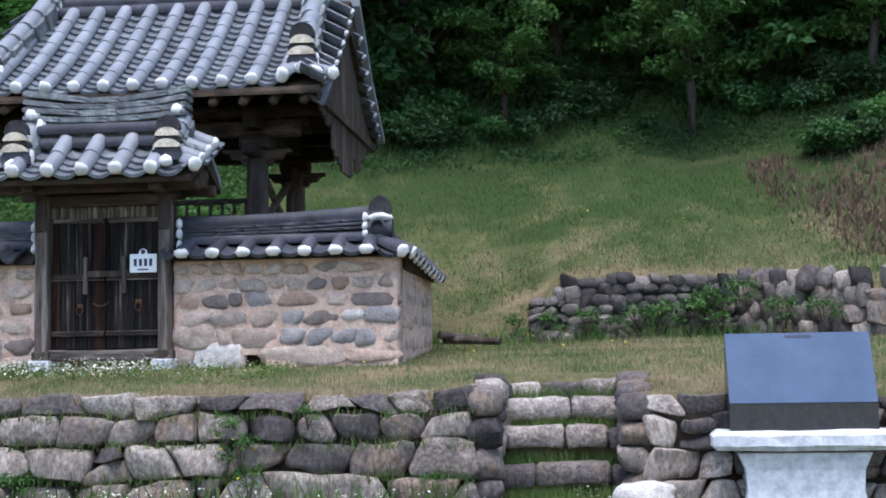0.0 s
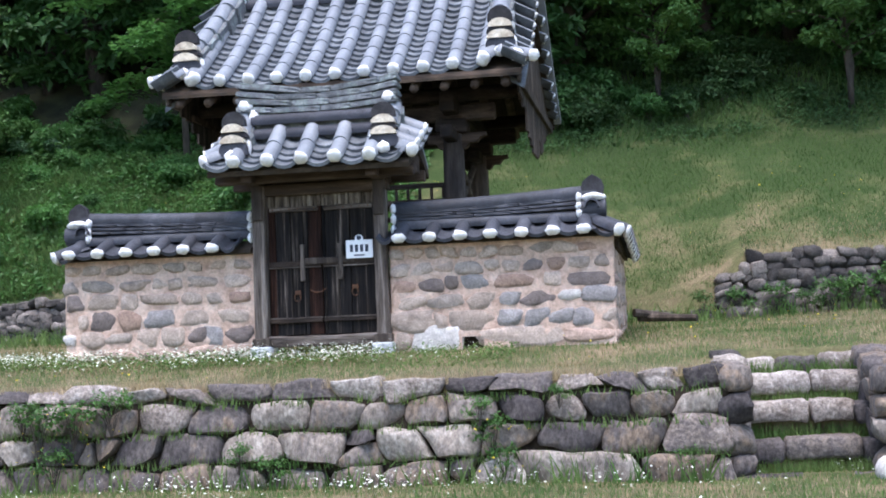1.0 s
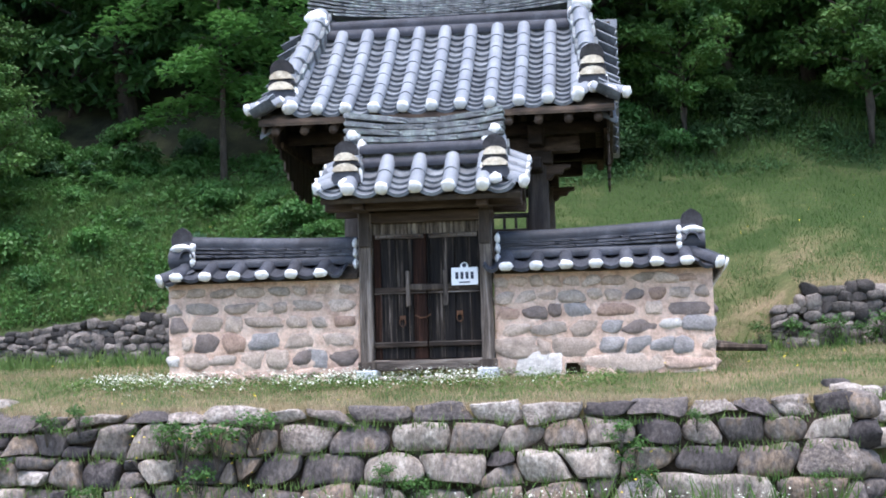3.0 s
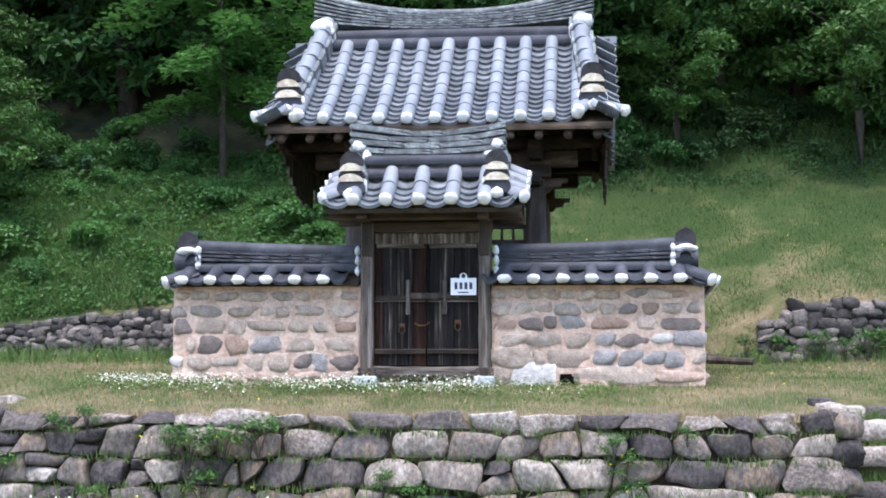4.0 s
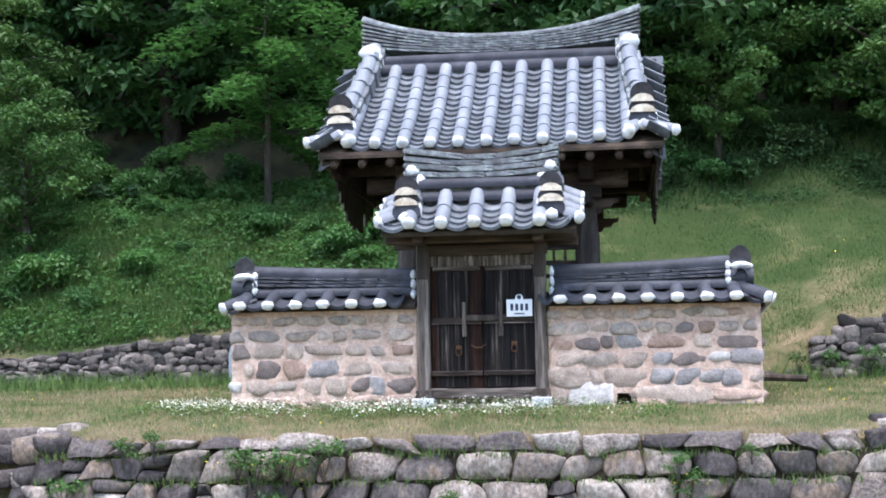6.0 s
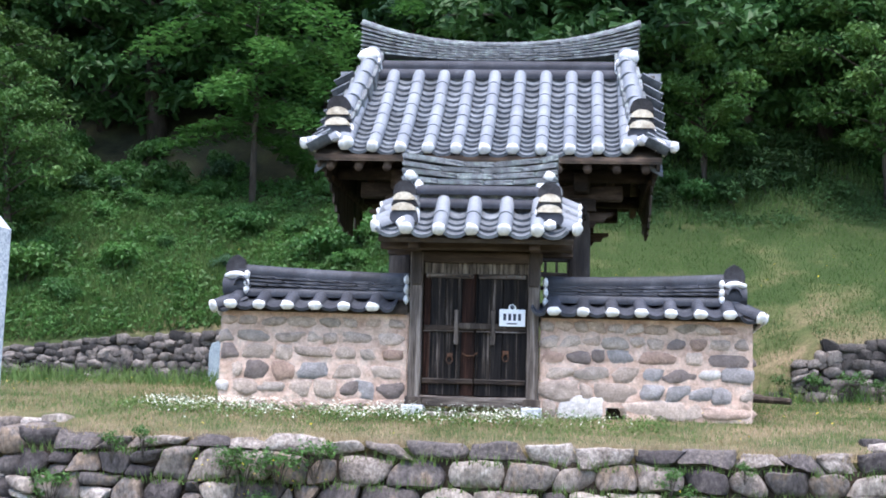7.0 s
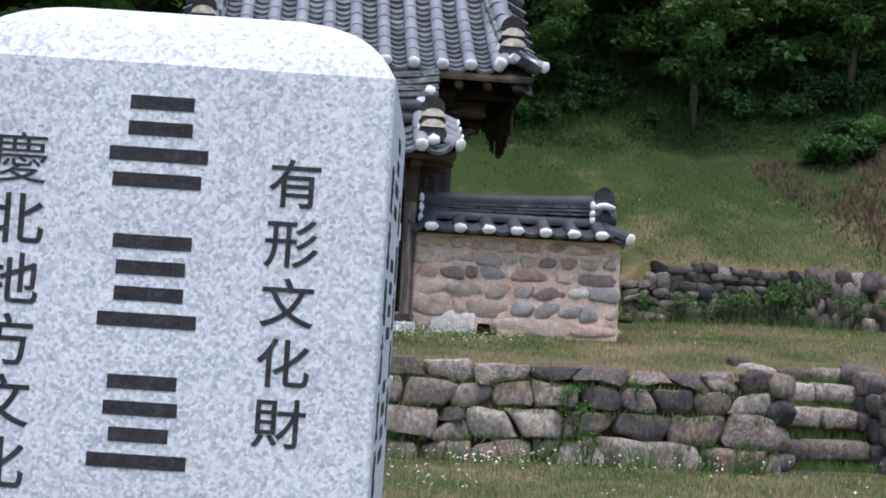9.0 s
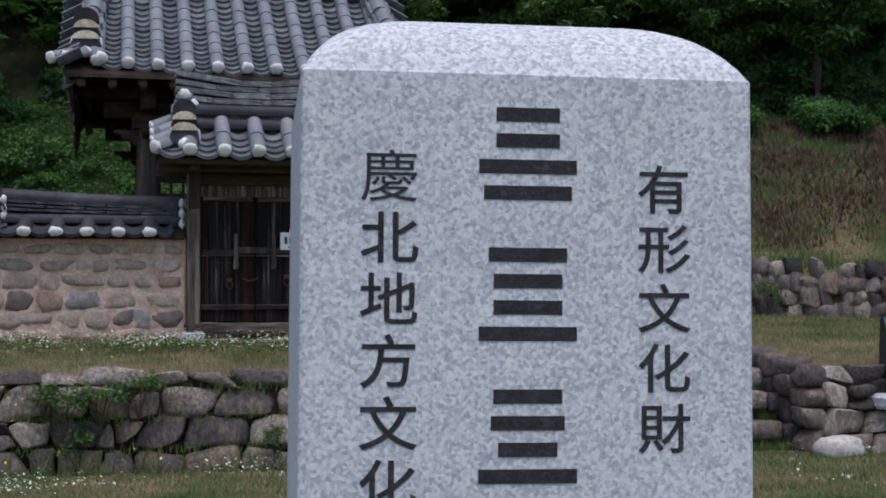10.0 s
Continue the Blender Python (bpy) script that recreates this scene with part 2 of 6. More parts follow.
INK = mat("dark_paint", [(0.3, (0.035, 0.042, 0.065)), (0.7, (0.05, 0.06, 0.085))], 20, 0.7, 0.2, 90, 0.02)


def speckled_granite():
    m = bpy.data.materials.new("speckled_granite")
    m.use_nodes = True
    N, L = m.node_tree.nodes, m.node_tree.links
    bsdf = N["Principled BSDF"]
    geo = N.new("ShaderNodeNewGeometry")
    v = N.new("ShaderNodeTexVoronoi")
    v.inputs["Scale"].default_value = 150
    n = N.new("ShaderNodeTexNoise")
    n.inputs["Scale"].default_value, n.inputs["Detail"].default_value, n.inputs["Roughness"].default_value = 110, 3, 0.7
    n3 = N.new("ShaderNodeTexNoise")
    n3.inputs["Scale"].default_value, n3.inputs["Detail"].default_value = 4, 4
    for q in (v, n, n3):
        L.new(geo.outputs["Position"], q.inputs["Vector"])
    sep = N.new("ShaderNodeSeparateColor")
    L.new(v.outputs["Color"], sep.inputs[0])
    mx = N.new("ShaderNodeMix")
    mx.inputs[0].default_value = 0.6
    L.new(sep.outputs[0], mx.inputs[2])
    L.new(n.outputs[0], mx.inputs[3])
    cr = N.new("ShaderNodeValToRGB")
    els = cr.color_ramp.elements
    els.new(0.5)
    els.new(0.6)
    for e, (p, c) in zip(els, [(0.22, (0.31, 0.345, 0.395)), (0.36, (0.44, 0.475, 0.52)), (0.5, (0.575, 0.605, 0.64)), (0.68, (0.73, 0.75, 0.77))]):
        e.position, e.color = p, (*c, 1)
    L.new(mx.outputs[0], cr.inputs[0])
    hs = N.new("ShaderNodeHueSaturation")
    mr = N.new("ShaderNodeMapRange")
    mr.inputs["To Min"].default_value, mr.inputs["To Max"].default_value = 0.85, 1.15
    L.new(n3.outputs[0], mr.inputs[0])
    L.new(mr.outputs[0], hs.inputs["Value"])
    L.new(cr.outputs[0], hs.inputs["Color"])
    L.new(hs.outputs[0], bsdf.inputs["Base Color"])
    bsdf.inputs["Roughness"].default_value = 0.75
    b = N.new("ShaderNodeBump")
    b.inputs["Strength"].default_value, b.inputs["Distance"].default_value = 0.25, 0.004
    L.new(n.outputs[0], b.inputs["Height"])
    L.new(b.outputs[0], bsdf.inputs["Normal"])
    return m


GRANITE = speckled_granite()

# ---- building helpers ----


def data_of(bm, name, material, smooth=False):
    me = bpy.data.meshes.new(name)
    bm.normal_update()
    bm.to_mesh(me)
    bm.free()
    me.materials.append(material)
    if smooth:
        me.shade_smooth()
        if name in ("cover_tile", "pan_tile", "ridge_cover_tile", "base_tile"):
            me.set_sharp_from_angle(angle=radians(50))
        if name in ("stone", "cheek_stone", "fallen_stone"):
            me.set_sharp_from_angle(angle=radians(58))
    return me


def put(name, me, parent=None, m=None, label=""):
    ob = new(name, me)
    if parent is not None:
        ob.parent = parent
    if m is not None:
        ob.matrix_basis = m
    if label:
        ob["label"] = label
    return ob


def part(name, bm, material, parent, label="", m=None, smooth=False):
    return put(name, data_of(bm, name, material, smooth), parent, m, label)


def thing(name, label, category, group="", kind="", at=(0, 0, 0)):
    ob = new(name)
    ob.empty_display_size = 0.1
    ob.location = at
    return tagged(ob, label, category, group, kind)


def box(x0, x1, y0, y1, z0, z1, bevel=0.0, bm=None):
    bm = bm or bmesh.new()
    r = bmesh.ops.create_cube(bm, size=1)
    vs = r["verts"]
    for v in vs:
        v.co = Vector(((x0 + x1) / 2 + v.co.x * (x1 - x0), (y0 + y1) / 2 + v.co.y * (y1 - y0), (z0 + z1) / 2 + v.co.z * (z1 - z0)))
    if bevel:
        es = list({e for v in vs for e in v.link_edges})
        bmesh.ops.bevel(bm, geom=es, offset=bevel, segments=1, affect="EDGES", profile=0.5)
    return bm


def rough_box(x0, x1, y0, y1, z0, z1, bevel, jitter, seed, cuts=3):
    """A timber or block with slightly uneven, worn faces."""
    bm = box(x0, x1, y0, y1, z0, z1, bevel)
    long_edges = [e for e in bm.edges if e.calc_length() > 0.6 * max(x1 - x0, y1 - y0, z1 - z0)]
    bmesh.ops.subdivide_edges(bm, edges=long_edges, cuts=cuts, use_grid_fill=True)
    r = random.Random(seed)
    for v in bm.verts:
        v.co += Vector((r.uniform(-1, 1), r.uniform(-1, 1), r.uniform(-1, 1))) * jitter
    return bm


def stone_bm(w, h, d, seed, square=0.55, jitter=0.1, cuts=2):
    """An uneven field stone round the origin: a cut cube pushed toward a superellipsoid and split along a few flat planes."""
    bm = bmesh.new()
    bmesh.ops.create_cube(bm, size=2)
    bmesh.ops.subdivide_edges(bm, edges=bm.edges[:], cuts=cuts + 1, use_grid_fill=True)
    r = random.Random(seed)
    off = Vector((r.uniform(0, 50), r.uniform(0, 50), r.uniform(0, 50)))
    tilt = r.uniform(-0.16, 0.16)
    skew = r.uniform(-0.22, 0.22)
    planes = []
    for _ in range(7):
        n = Vector((r.gauss(0, 1), r.gauss(0, 0.8), r.gauss(0, 1))).normalized()
        planes.append((n, r.uniform(0.9, 1.1)))
    for v in bm.verts:
        p = v.co.copy()
        s = p.normalized() * 1.14
        q = p.lerp(s, 1 - square)
        for n, c in planes:
            over = q.dot(n) - c
            if over > 0:
                q -= n * over * 0.9
        q *= 1.03 + jitter * noise.noise(q * 1.5 + off) * 1.6 + 0.05 * noise.noise(q * 4.5 + off)
        q.x += skew * q.z
        q.z += tilt * q.x
        v.co = Vector((q.x * w / 2, q.y * d / 2, q.z * h / 2))
    return bm


def tube(points, radii, sides=8, bm=None):
    bm = bm or bmesh.new()
    rings = []
    for i, (p, rad) in enumerate(zip(points, radii)):
        p = Vector(p)
        a = Vector(points[max(0, i - 1)])
        b = Vector(points[min(len(points) - 1, i + 1)])
        q = (b - a).to_track_quat("Z", "Y")
        rings.append([bm.verts.new(p + q @ Vector((math.cos(t) * rad, math.sin(t) * rad, 0))) for t in (2 * math.pi * k / sides for k in range(sides))])
    for r0, r1 in zip(rings, rings[1:]):
        for k in range(sides):
            bm.faces.new((r0[k], r0[(k + 1) % sides], r1[(k + 1) % sides], r1[k]))
    bm.faces.new(rings[0][::-1])
    bm.faces.new(rings[-1])
    return bm


def shell(radius, length, thick, a0, a1, seg, taper=1.0, y0=0.0):
    """A curved tile along y: an arc between two angles (degrees), with thickness and closed edges."""
    bm = bmesh.new()
    grid = []
    for y, k in ((y0, 1.0), (y0 + length, taper)):
        row = []
        for i in range(seg + 1):
            a = radians(a0 + (a1 - a0) * i / seg)
            row.append((bm.verts.new((math.cos(a) * radius * k, y, math.sin(a) * radius * k)), bm.verts.new((math.cos(a) * (radius * k - thick), y, math.sin(a) * (radius * k - thick)))))
        grid.append(row)
    for i in range(seg):
        (o0, i0), (o1, i1) = grid[0][i], grid[0][i + 1]
        (p0, j0), (p1, j1) = grid[1][i], grid[1][i + 1]
        bm.faces.new((o0, o1, p1, p0))
        bm.faces.new((i1, i0, j0, j1))
        bm.faces.new((o1, o0, i0, i1))
        bm.faces.new((p0, p1, j1, j0))
    for i in (0, seg):
        o, n_ = grid[0][i]
        p, j = grid[1][i]
        bm.faces.new((o, p, j, n_))
    bmesh.ops.recalc_face_normals(bm, faces=bm.faces[:])
    return bm


def blob(rx, ry, rz, seed, sub=2, rough=0.18):
    bm = bmesh.new()
    bmesh.ops.create_icosphere(bm, subdivisions=sub, radius=1)
    off = Vector((seed * 3.7, seed * 1.3, 0))
    for v in bm.verts:
        k = 1 + rough * noise.noise(v.co * 1.8 + off) * 2
        v.co = Vector((v.co.x * rx * k, v.co.y * ry * k, v.co.z * rz * k))
    return bm


def strip_mesh(name, verts, faces, material):
    me = bpy.data.meshes.new(name)
    me.from_pydata(verts, [], faces)
    me.materials.append(material)
    me.update()
    return me


# ---- the lie of the land ----
def smooth(a, b, t):
    t = min(1.0, max(0.0, (t - a) / (b - a)))
    return t * t * (3 - 2 * t)


def y_ret(x):
    """The line along which the lower terrace wall holds the ground, set back behind the stairs."""
    if 4.27 < x < 5.68:
        return -1.05
    if -5.75 < x < -4.48:
        return -1.05
    return -2.48


def y_far(x):
    """The foot of the hillside, held by dry stone walls to both sides."""
    if x < 0:
        return 6.15
    if x < 4.6:
        return 6.15 - 1.2 * smooth(0, 4.6, x)
    if x < 7.4:
        return 4.95
    return 4.95 - 0.62 * (x - 7.4)


def low_z(x, y):
    return -1.16 - 0.03 * smooth(-3, -8, y) - 0.19 * smooth(-4, -16, y) + 0.02 * noise.noise(Vector((x * 0.5, y * 0.5, 0)))


def terrace_z(x, y):
    z = -0.25 + 0.3 * smooth(-2.6, 0.4, y) + 0.06 * max(0.0, y - 0.3)
    z += 0.06 * smooth(3.3, 8, x) * smooth(-1, 4, y)
    return z + 0.018 * noise.noise(Vector((x * 0.9, y * 0.9, 3)))


def bank_top(x):
    """Height of the ground just above the hillside's foot."""
    if x < -3.5:
        return 1.18 - 0.1 * min(5.0, max(0.0, -4.8 - x))
    if x < 4.8:
        return 1.18 - 0.25 * smooth(-3.5, 0, x) - 0.35 * smooth(1, 3.5, x) + 0.4 * smooth(3.6, 5.0, x)
    return 1.18 - 0.07 * max(0.0, x - 6.5)


def hill_z(x, y):
    d = y - y_far(x)
    left = smooth(2, -4, x)
    s = 0.47 + 0.13 * left
    e = y - 5.3
    z = 1.18 + s * min(e, 5.8) + 0.9 * max(0.0, min(e, 40.0) - 5.8)
    foot = y_far(x) - 5.3
    z += (bank_top(x) - 1.18 - s * foot) * math.exp(-max(0.0, d) / 1.3)
    z += 0.10 * noise.noise(Vector((x * 0.6, y * 0.6, 7))) * min(1.0, d)
    # the brown bank that rises to the east
    z += 0.9 * smooth(7.6, 12.5, x) * smooth(1.5, 5.5, d)
    return z


def ground_z(x, y):
    if y < y_ret(x):
        return low_z(x, y)
    return terrace_z(x, y) if y < y_far(x) else hill_z(x, y)


def build_ground():
    xs = sorted(set([-90, -60, -40, -30, -24, -20, -17, -15, -13, -11.5] + [round(-10.5 + 0.3 * i, 2) for i in range(76)] + [-5.76, -5.74, -4.49, -4.47, 4.26, 4.28, 5.67, 5.69] + [13, 14, 15, 16.5, 18, 20, 24, 30, 40, 60, 90]))
    low_rows = [-90, -60, -40, -30, -24, -20, -18] + [-17 + 0.6 * i for i in range(24)]
    verts, rows = [], 0
    for x in xs:
        yr, yf = y_ret(x), y_far(x)
        col = [(x, y, low_z(x, y)) for y in low_rows] + [(x, y, low_z(x, y)) for y in np.linspace(-2.95, yr - 0.04, 4)]
        col += [(x, y, terrace_z(x, y)) for y in np.linspace(yr, yf - 0.05, 26)]
        col += [(x, yf + d, hill_z(x, yf + d)) for d in [0.02] + [0.4 * i for i in range(1, 26)] + [11, 12.5, 14, 16, 18, 21, 25, 30, 36, 44, 70, 110]]
        verts += col
        rows = len(col)
    faces = [(i * rows + j, (i + 1) * rows + j, (i + 1) * rows + j + 1, i * rows + j + 1) for i in range(len(xs) - 1) for j in range(rows - 1)]
    me = strip_mesh("ground", verts, faces, GRASS)
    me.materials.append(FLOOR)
    # behind the tree line the ground takes the litter colour with shade in it
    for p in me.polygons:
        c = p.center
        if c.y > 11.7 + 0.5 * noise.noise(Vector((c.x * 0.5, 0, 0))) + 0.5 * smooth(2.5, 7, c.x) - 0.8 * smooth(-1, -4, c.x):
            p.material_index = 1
    me.shade_smooth()
    return tagged(new("ground", me), "patchy green and straw-coloured grass on two terraces and a hillside", "ground", kind="structure")


ground = build_ground()

# ---- tile pieces shared by all the roofs ----
def cover_tile(material, radius=0.087, length=0.36):
    return data_of(shell(radius, length, 0.02, -8, 188, 8, 0.985), "cover_tile", material, True)


def pan_tile(material, width=0.3, length=0.3):
    half = 56
    rad = width / 2 / math.sin(radians(half))
    bm = shell(rad, length, 0.038, 270 - half, 270 + half, 6)
    bmesh.ops.translate(bm, verts=bm.verts[:], vec=(0, 0, rad))
    return data_of(bm, "pan_tile", material, True)


def plaster_end(radius=0.078, seed=1):
    bm = blob(radius * 1.08, 0.032, radius * 0.98, seed, 2, 0.14)
    return data_of(bm, "plaster_end", PLASTER, True)


ENDS = [plaster_end(0.078, s) for s in (1, 2, 3)]
COVER, COVER_DARK = cover_tile(TILE), cover_tile(TILE_DARK)
PAN, PAN_DARK = pan_tile(PANGREY, 0.33), pan_tile(TILE_DARK, 0.32)


def on_slope(x, y, z, slope, lift=0.0, tilt=0.0, yaw=0.0, roll=0.0):
    """A frame on a roof: its y runs up the slope (slope in degrees)."""
    return pose(x, y, z, slope, 0, 0) @ pose(0, 0, lift, tilt, roll, yaw)


def crest(parent, m, tile, s=1.0):
    """The stacked end of a roof ridge: a black upright crest tile over plaster-filled pans."""
    def half_disc(w, h, y0, y1, z0, peak=1.0):
        bm = bmesh.new()
        prof = [(-w / 2, 0.0)] + [(-w / 2 * math.cos(math.pi * i / 10), h * (math.sin(math.pi * i / 10) ** peak)) for i in range(1, 10)] + [(w / 2, 0.0)]
        a = [bm.verts.new((x * s, y0 * s, (z0 + z) * s)) for x, z in prof]
        b = [bm.verts.new((x * s, y1 * s, (z0 + z) * s)) for x, z in prof]
        bm.faces.new(a)
        bm.faces.new(b[::-1])
        for i in range(len(a)):
            j = (i + 1) % len(a)
            bm.faces.new((a[j], a[i], b[i], b[j]))
        bmesh.ops.recalc_face_normals(bm, faces=bm.faces[:])
        return bm

    part("crest_tile", half_disc(0.27, 0.16, -0.02, 0.06, 0.37, 0.75), CREST, parent, "black crest tile", m)
    part("plaster_band", half_disc(0.26, 0.09, -0.06, 0.1, 0.3), CREAM, parent, "stained plaster band", m)
    part("pan_end", half_disc(0.3, 0.1, -0.04, 0.1, 0.235), CREST, parent, "", m)
    part("plaster_band", half_disc(0.29, 0.09, -0.075, 0.1, 0.175), CREAM, parent, "stained plaster band", m)
    part("base_tile", half_disc(0.33, 0.15, -0.05, 0.16, 0.04, 0.35), BAND, parent, "", m)
    bm = blob(0.075 * s, 0.05 * s, 0.06 * s, 5)
    bmesh.ops.translate(bm, verts=bm.verts[:], vec=(0, -0.11 * s, 0.02 * s))
    part("plaster_fill", bm, PLASTER, parent, "white plaster fill", m, True)
    for k in (-1, 1):
        part("plaster_edge", blob(0.022 * s, 0.05 * s, 0.11 * s, 7 + k), PLASTER, parent, "", m @ pose(k * 0.15 * s, 0.06 * s, 0.12 * s), True)


def ridge_stack(parent, x0, x1, yc, z_of, rows, h, w, tile, piece=0.36, seed=3):
    """Courses of flat ridge tiles that sweep up at the ends; each piece is its own tile."""
    base = data_of(rough_box(-0.5, 0.5, -0.5, 0.5, -0.5, 0.5, 0.06, 0.025, 4, 2), "ridge_tile", tile)
    r = random.Random(seed)
    for k in range(rows):
        n = max(2, round((x1 - x0) / piece))
        cut = [x0] + [x0 + (x1 - x0) * (i + (0.5 if k % 2 else 0) + r.uniform(-0.15, 0.15)) / n for i in range(1, n)] + [x1]
        for a, b in zip(cut, cut[1:]):
            za, zb = z_of(a, k), z_of(b, k)
            m = pose((a + b) / 2, yc + r.uniform(-0.006, 0.006), (za + zb) / 2, 0, -math.degrees(math.atan2(zb - za, b - a)), 0)
            ww = w - 0.012 * k + r.uniform(-0.012, 0.012)
            put("ridge_tile", base, parent, m @ Matrix.Diagonal((math.hypot(b - a, zb - za) + 0.004, ww, h * r.uniform(0.82, 0.97), 1)))


def round_course(parent, x0, x1, yc, z, tile, radius=0.075, piece=0.36, sag=0.0, seed=0):
    """A row of half-round tiles laid along x."""
    n = max(1, round((x1 - x0) / piece))
    step = (x1 - x0) / n
    me = data_of(shell(radius, step * 0.995, 0.02, -30, 210, 8, 0.985), "ridge_cover_tile", tile, True)
    zz = lambda x: z + sag * abs((2 * x - x0 - x1) / (x1 - x0)) ** 2.2
    for i in range(n):
        a, b = x0 + i * step, x0 + (i + 1) * step
        put("ridge_cover_tile", me, parent, pose(a, yc, zz(a), 0, 0, -90) @ pose(0, 0, 0, math.degrees(math.atan2(zz(b) - zz(a), step)), 0, 0))


def wedge(parent, name, prof, x0, x1, material, label=""):
    """A solid of a y-z outline, drawn out along x."""
    bm = bmesh.new()
    a = [bm.verts.new((x0, y, z)) for y, z in prof]
    b = [bm.verts.new((x1, y, z)) for y, z in prof]
    bm.faces.new(a)
    bm.faces.new(b[::-1])
    for i in range(len(a)):
        j = (i + 1) % len(a)
        bm.faces.new((a[j], a[i], b[i], b[j]))
    bmesh.ops.recalc_face_normals(bm, faces=bm.faces[:])
    return part(name, bm, material, parent, label)


def tiled_slope(parent, xs, profile, exposure, cover, pan, ends, eave_lift=None, x_pan=None):
    """Pan tiles in overlapping courses with rows of half-round cover tiles between them. profile(s) gives y, z, slope at a length s up the roof."""
    length = profile(None)
    pitch = xs[1] - xs[0]
    lift = eave_lift or (lambda x: 0.0)
    r = random.Random(5)
    pans = x_pan or [x + pitch / 2 for x in xs[:-1]]
    n = int(length / exposure)
    for x in pans:
        for i in range(n):
            s = i * exposure - 0.05
            y, z, a = profile(s)
            put("pan_tile", pan, parent, on_slope(x, y, z + lift(x) * (1 - s / length), a, -0.026, -11.5 + r.uniform(-0.8, 0.8), r.uniform(-1.2, 1.2), r.uniform(-1, 1)))
    for j, x in enumerate(xs):
        run = length - (0.2 if length > 2 else 0.0)
        m = max(1, round(run / 0.34))
        seg = run / m
        for i in range(m):
            y, z, a = profile(i * seg - (0.02 if i == 0 else 0.0))
            put("cover_tile", cover, parent, on_slope(x, y, z + lift(x) * (1 - i / m), a, 0.066, 0, r.uniform(-0.4, 0.4)) @ Matrix.Diagonal((1, (seg + 0.025) / 0.36, 1, 1)))
        if ends:
            y, z, a = profile(-0.03)
            put("plaster_end", ENDS[j % 3], parent, on_slope(x, y, z + lift(x), a, 0.085))


# ---- enclosure walls with tiled caps ----
def wall_cap(parent, x0, x1, tiles, crest_at, seed):
    """Tiled cap of a wall that runs along x with its face at y = 0 and its back at y = 0.4."""
    mid, eave_z = 0.2, 1.25
    wedge(parent, "cap_bed", [(-0.1, 1.2), (0.5, 1.2), (0.46, 1.25), (0.26, 1.36), (0.14, 1.36), (-0.06, 1.25)], x0, x1, SOIL)
    a = 24.0
    r = random.Random(seed)
    pitch = tiles[1] - tiles[0]
    for side in (1, -1):
        for i, x in enumerate(tiles):
            for k in range(2):
                base = pose(0, mid, 0) @ (pose(0, 0, 0) if side == 1 else pose(0, 0, 0, 0, 0, 180))
                xx = x if side == 1 else -x
                if i < len(tiles) - 1:
                    px = xx + side * pitch / 2
                    put("pan_tile", PAN_DARK, parent, base @ on_slope(px, -0.4 + 0.13 * k, 1.2 + 0.045 * k, a, 0.0, -4, r.uniform(-2, 2), r.uniform(-2, 2)))
            put("cover_tile", COVER_DARK, parent, base @ on_slope(xx, -0.425, 1.212, a, 0.035, 0, r.uniform(-2, 2)) @ Matrix.Diagonal((0.92, 1.0, 0.92, 1)))
            if side == 1:
                put("plaster_end", ENDS[i % 3], parent, base @ on_slope(xx, -0.432, 1.212, a, 0.058) @ Matrix.Diagonal((1.0, 1.0, 0.74, 1)))
    inner_x = tiles[0] - pitch / 2 if crest_at > 0 else tiles[-1] + pitch / 2
    for k in range(2):
        put("pan_tile", PAN_DARK, parent, pose(0, mid, 0) @ on_slope(inner_x, -0.4 + 0.13 * k, 1.2 + 0.045 * k, a, 0.0, -4) @ Matrix.Diagonal((0.62, 1, 1, 1)))
    lo, hi = (x0 + 0.02, x1 - 0.2) if crest_at > 0 else (x0 + 0.2, x1 - 0.02)
    end = hi if crest_at > 0 else lo
    up = lambda x: 0.075 * max(0.0, 1 - abs(x - end) / 1.9) ** 1.6
    round_course(parent, lo, hi, mid - 0.075, 1.42, TILE_DARK, 0.078, seed=seed)
    ridge_stack(parent, lo, hi, mid, lambda x, k: 1.50 + 0.034 * k + up(x) * (0.5 + 0.2 * k), 3, 0.036, 0.27, TILE_DARK, 0.42, seed)
    n = round((hi - lo) / 0.36)
    step = (hi - lo) / n
    me = data_of(shell(0.085, step, 0.02, -30, 210, 8, 0.985), "ridge_cover_tile", TILE_DARK, True)
    for i in range(n):
        p, q = lo + i * step, lo + (i + 1) * step
        put("ridge_cover_tile", me, parent, pose(p, mid, 1.625 + up(p), 0, 0, -90) @ pose(0, 0, 0, math.degrees(math.atan2(up(q) - up(p), step)), 0, 0))
    # crest at the outer end
    cx = x1 - 0.2 if crest_at > 0 else x0 + 0.12
    out = bmesh.new()
    prof = [(-0.115, 0), (-0.125, 0.1), (-0.1, 0.17), (-0.04, 0.215), (0.0, 0.235), (0.04, 0.215), (0.1, 0.17), (0.125, 0.1), (0.115, 0)]
    va = [out.verts.new((x, 0.0, z)) for x, z in prof]
    vb = [out.verts.new((x, 0.07, z + 0.01)) for x, z in prof]
    out.faces.new(va)
    out.faces.new(vb[::-1])
    for i in range(len(va)):
        j = (i + 1) % len(va)
        out.faces.new((va[j], va[i], vb[i], vb[j]))
    bmesh.ops.recalc_face_normals(out, faces=out.faces[:])
    ox = cx - crest_at * 0.05
    part("crest_tile", out, CREST, parent, "black crest tile", pose(ox, mid - 0.08, 1.65))
    part("plaster_band", blob(0.145, 0.14, 0.06, 3), PLASTER, parent, "white plaster", pose(ox, mid - 0.05, 1.635), True)
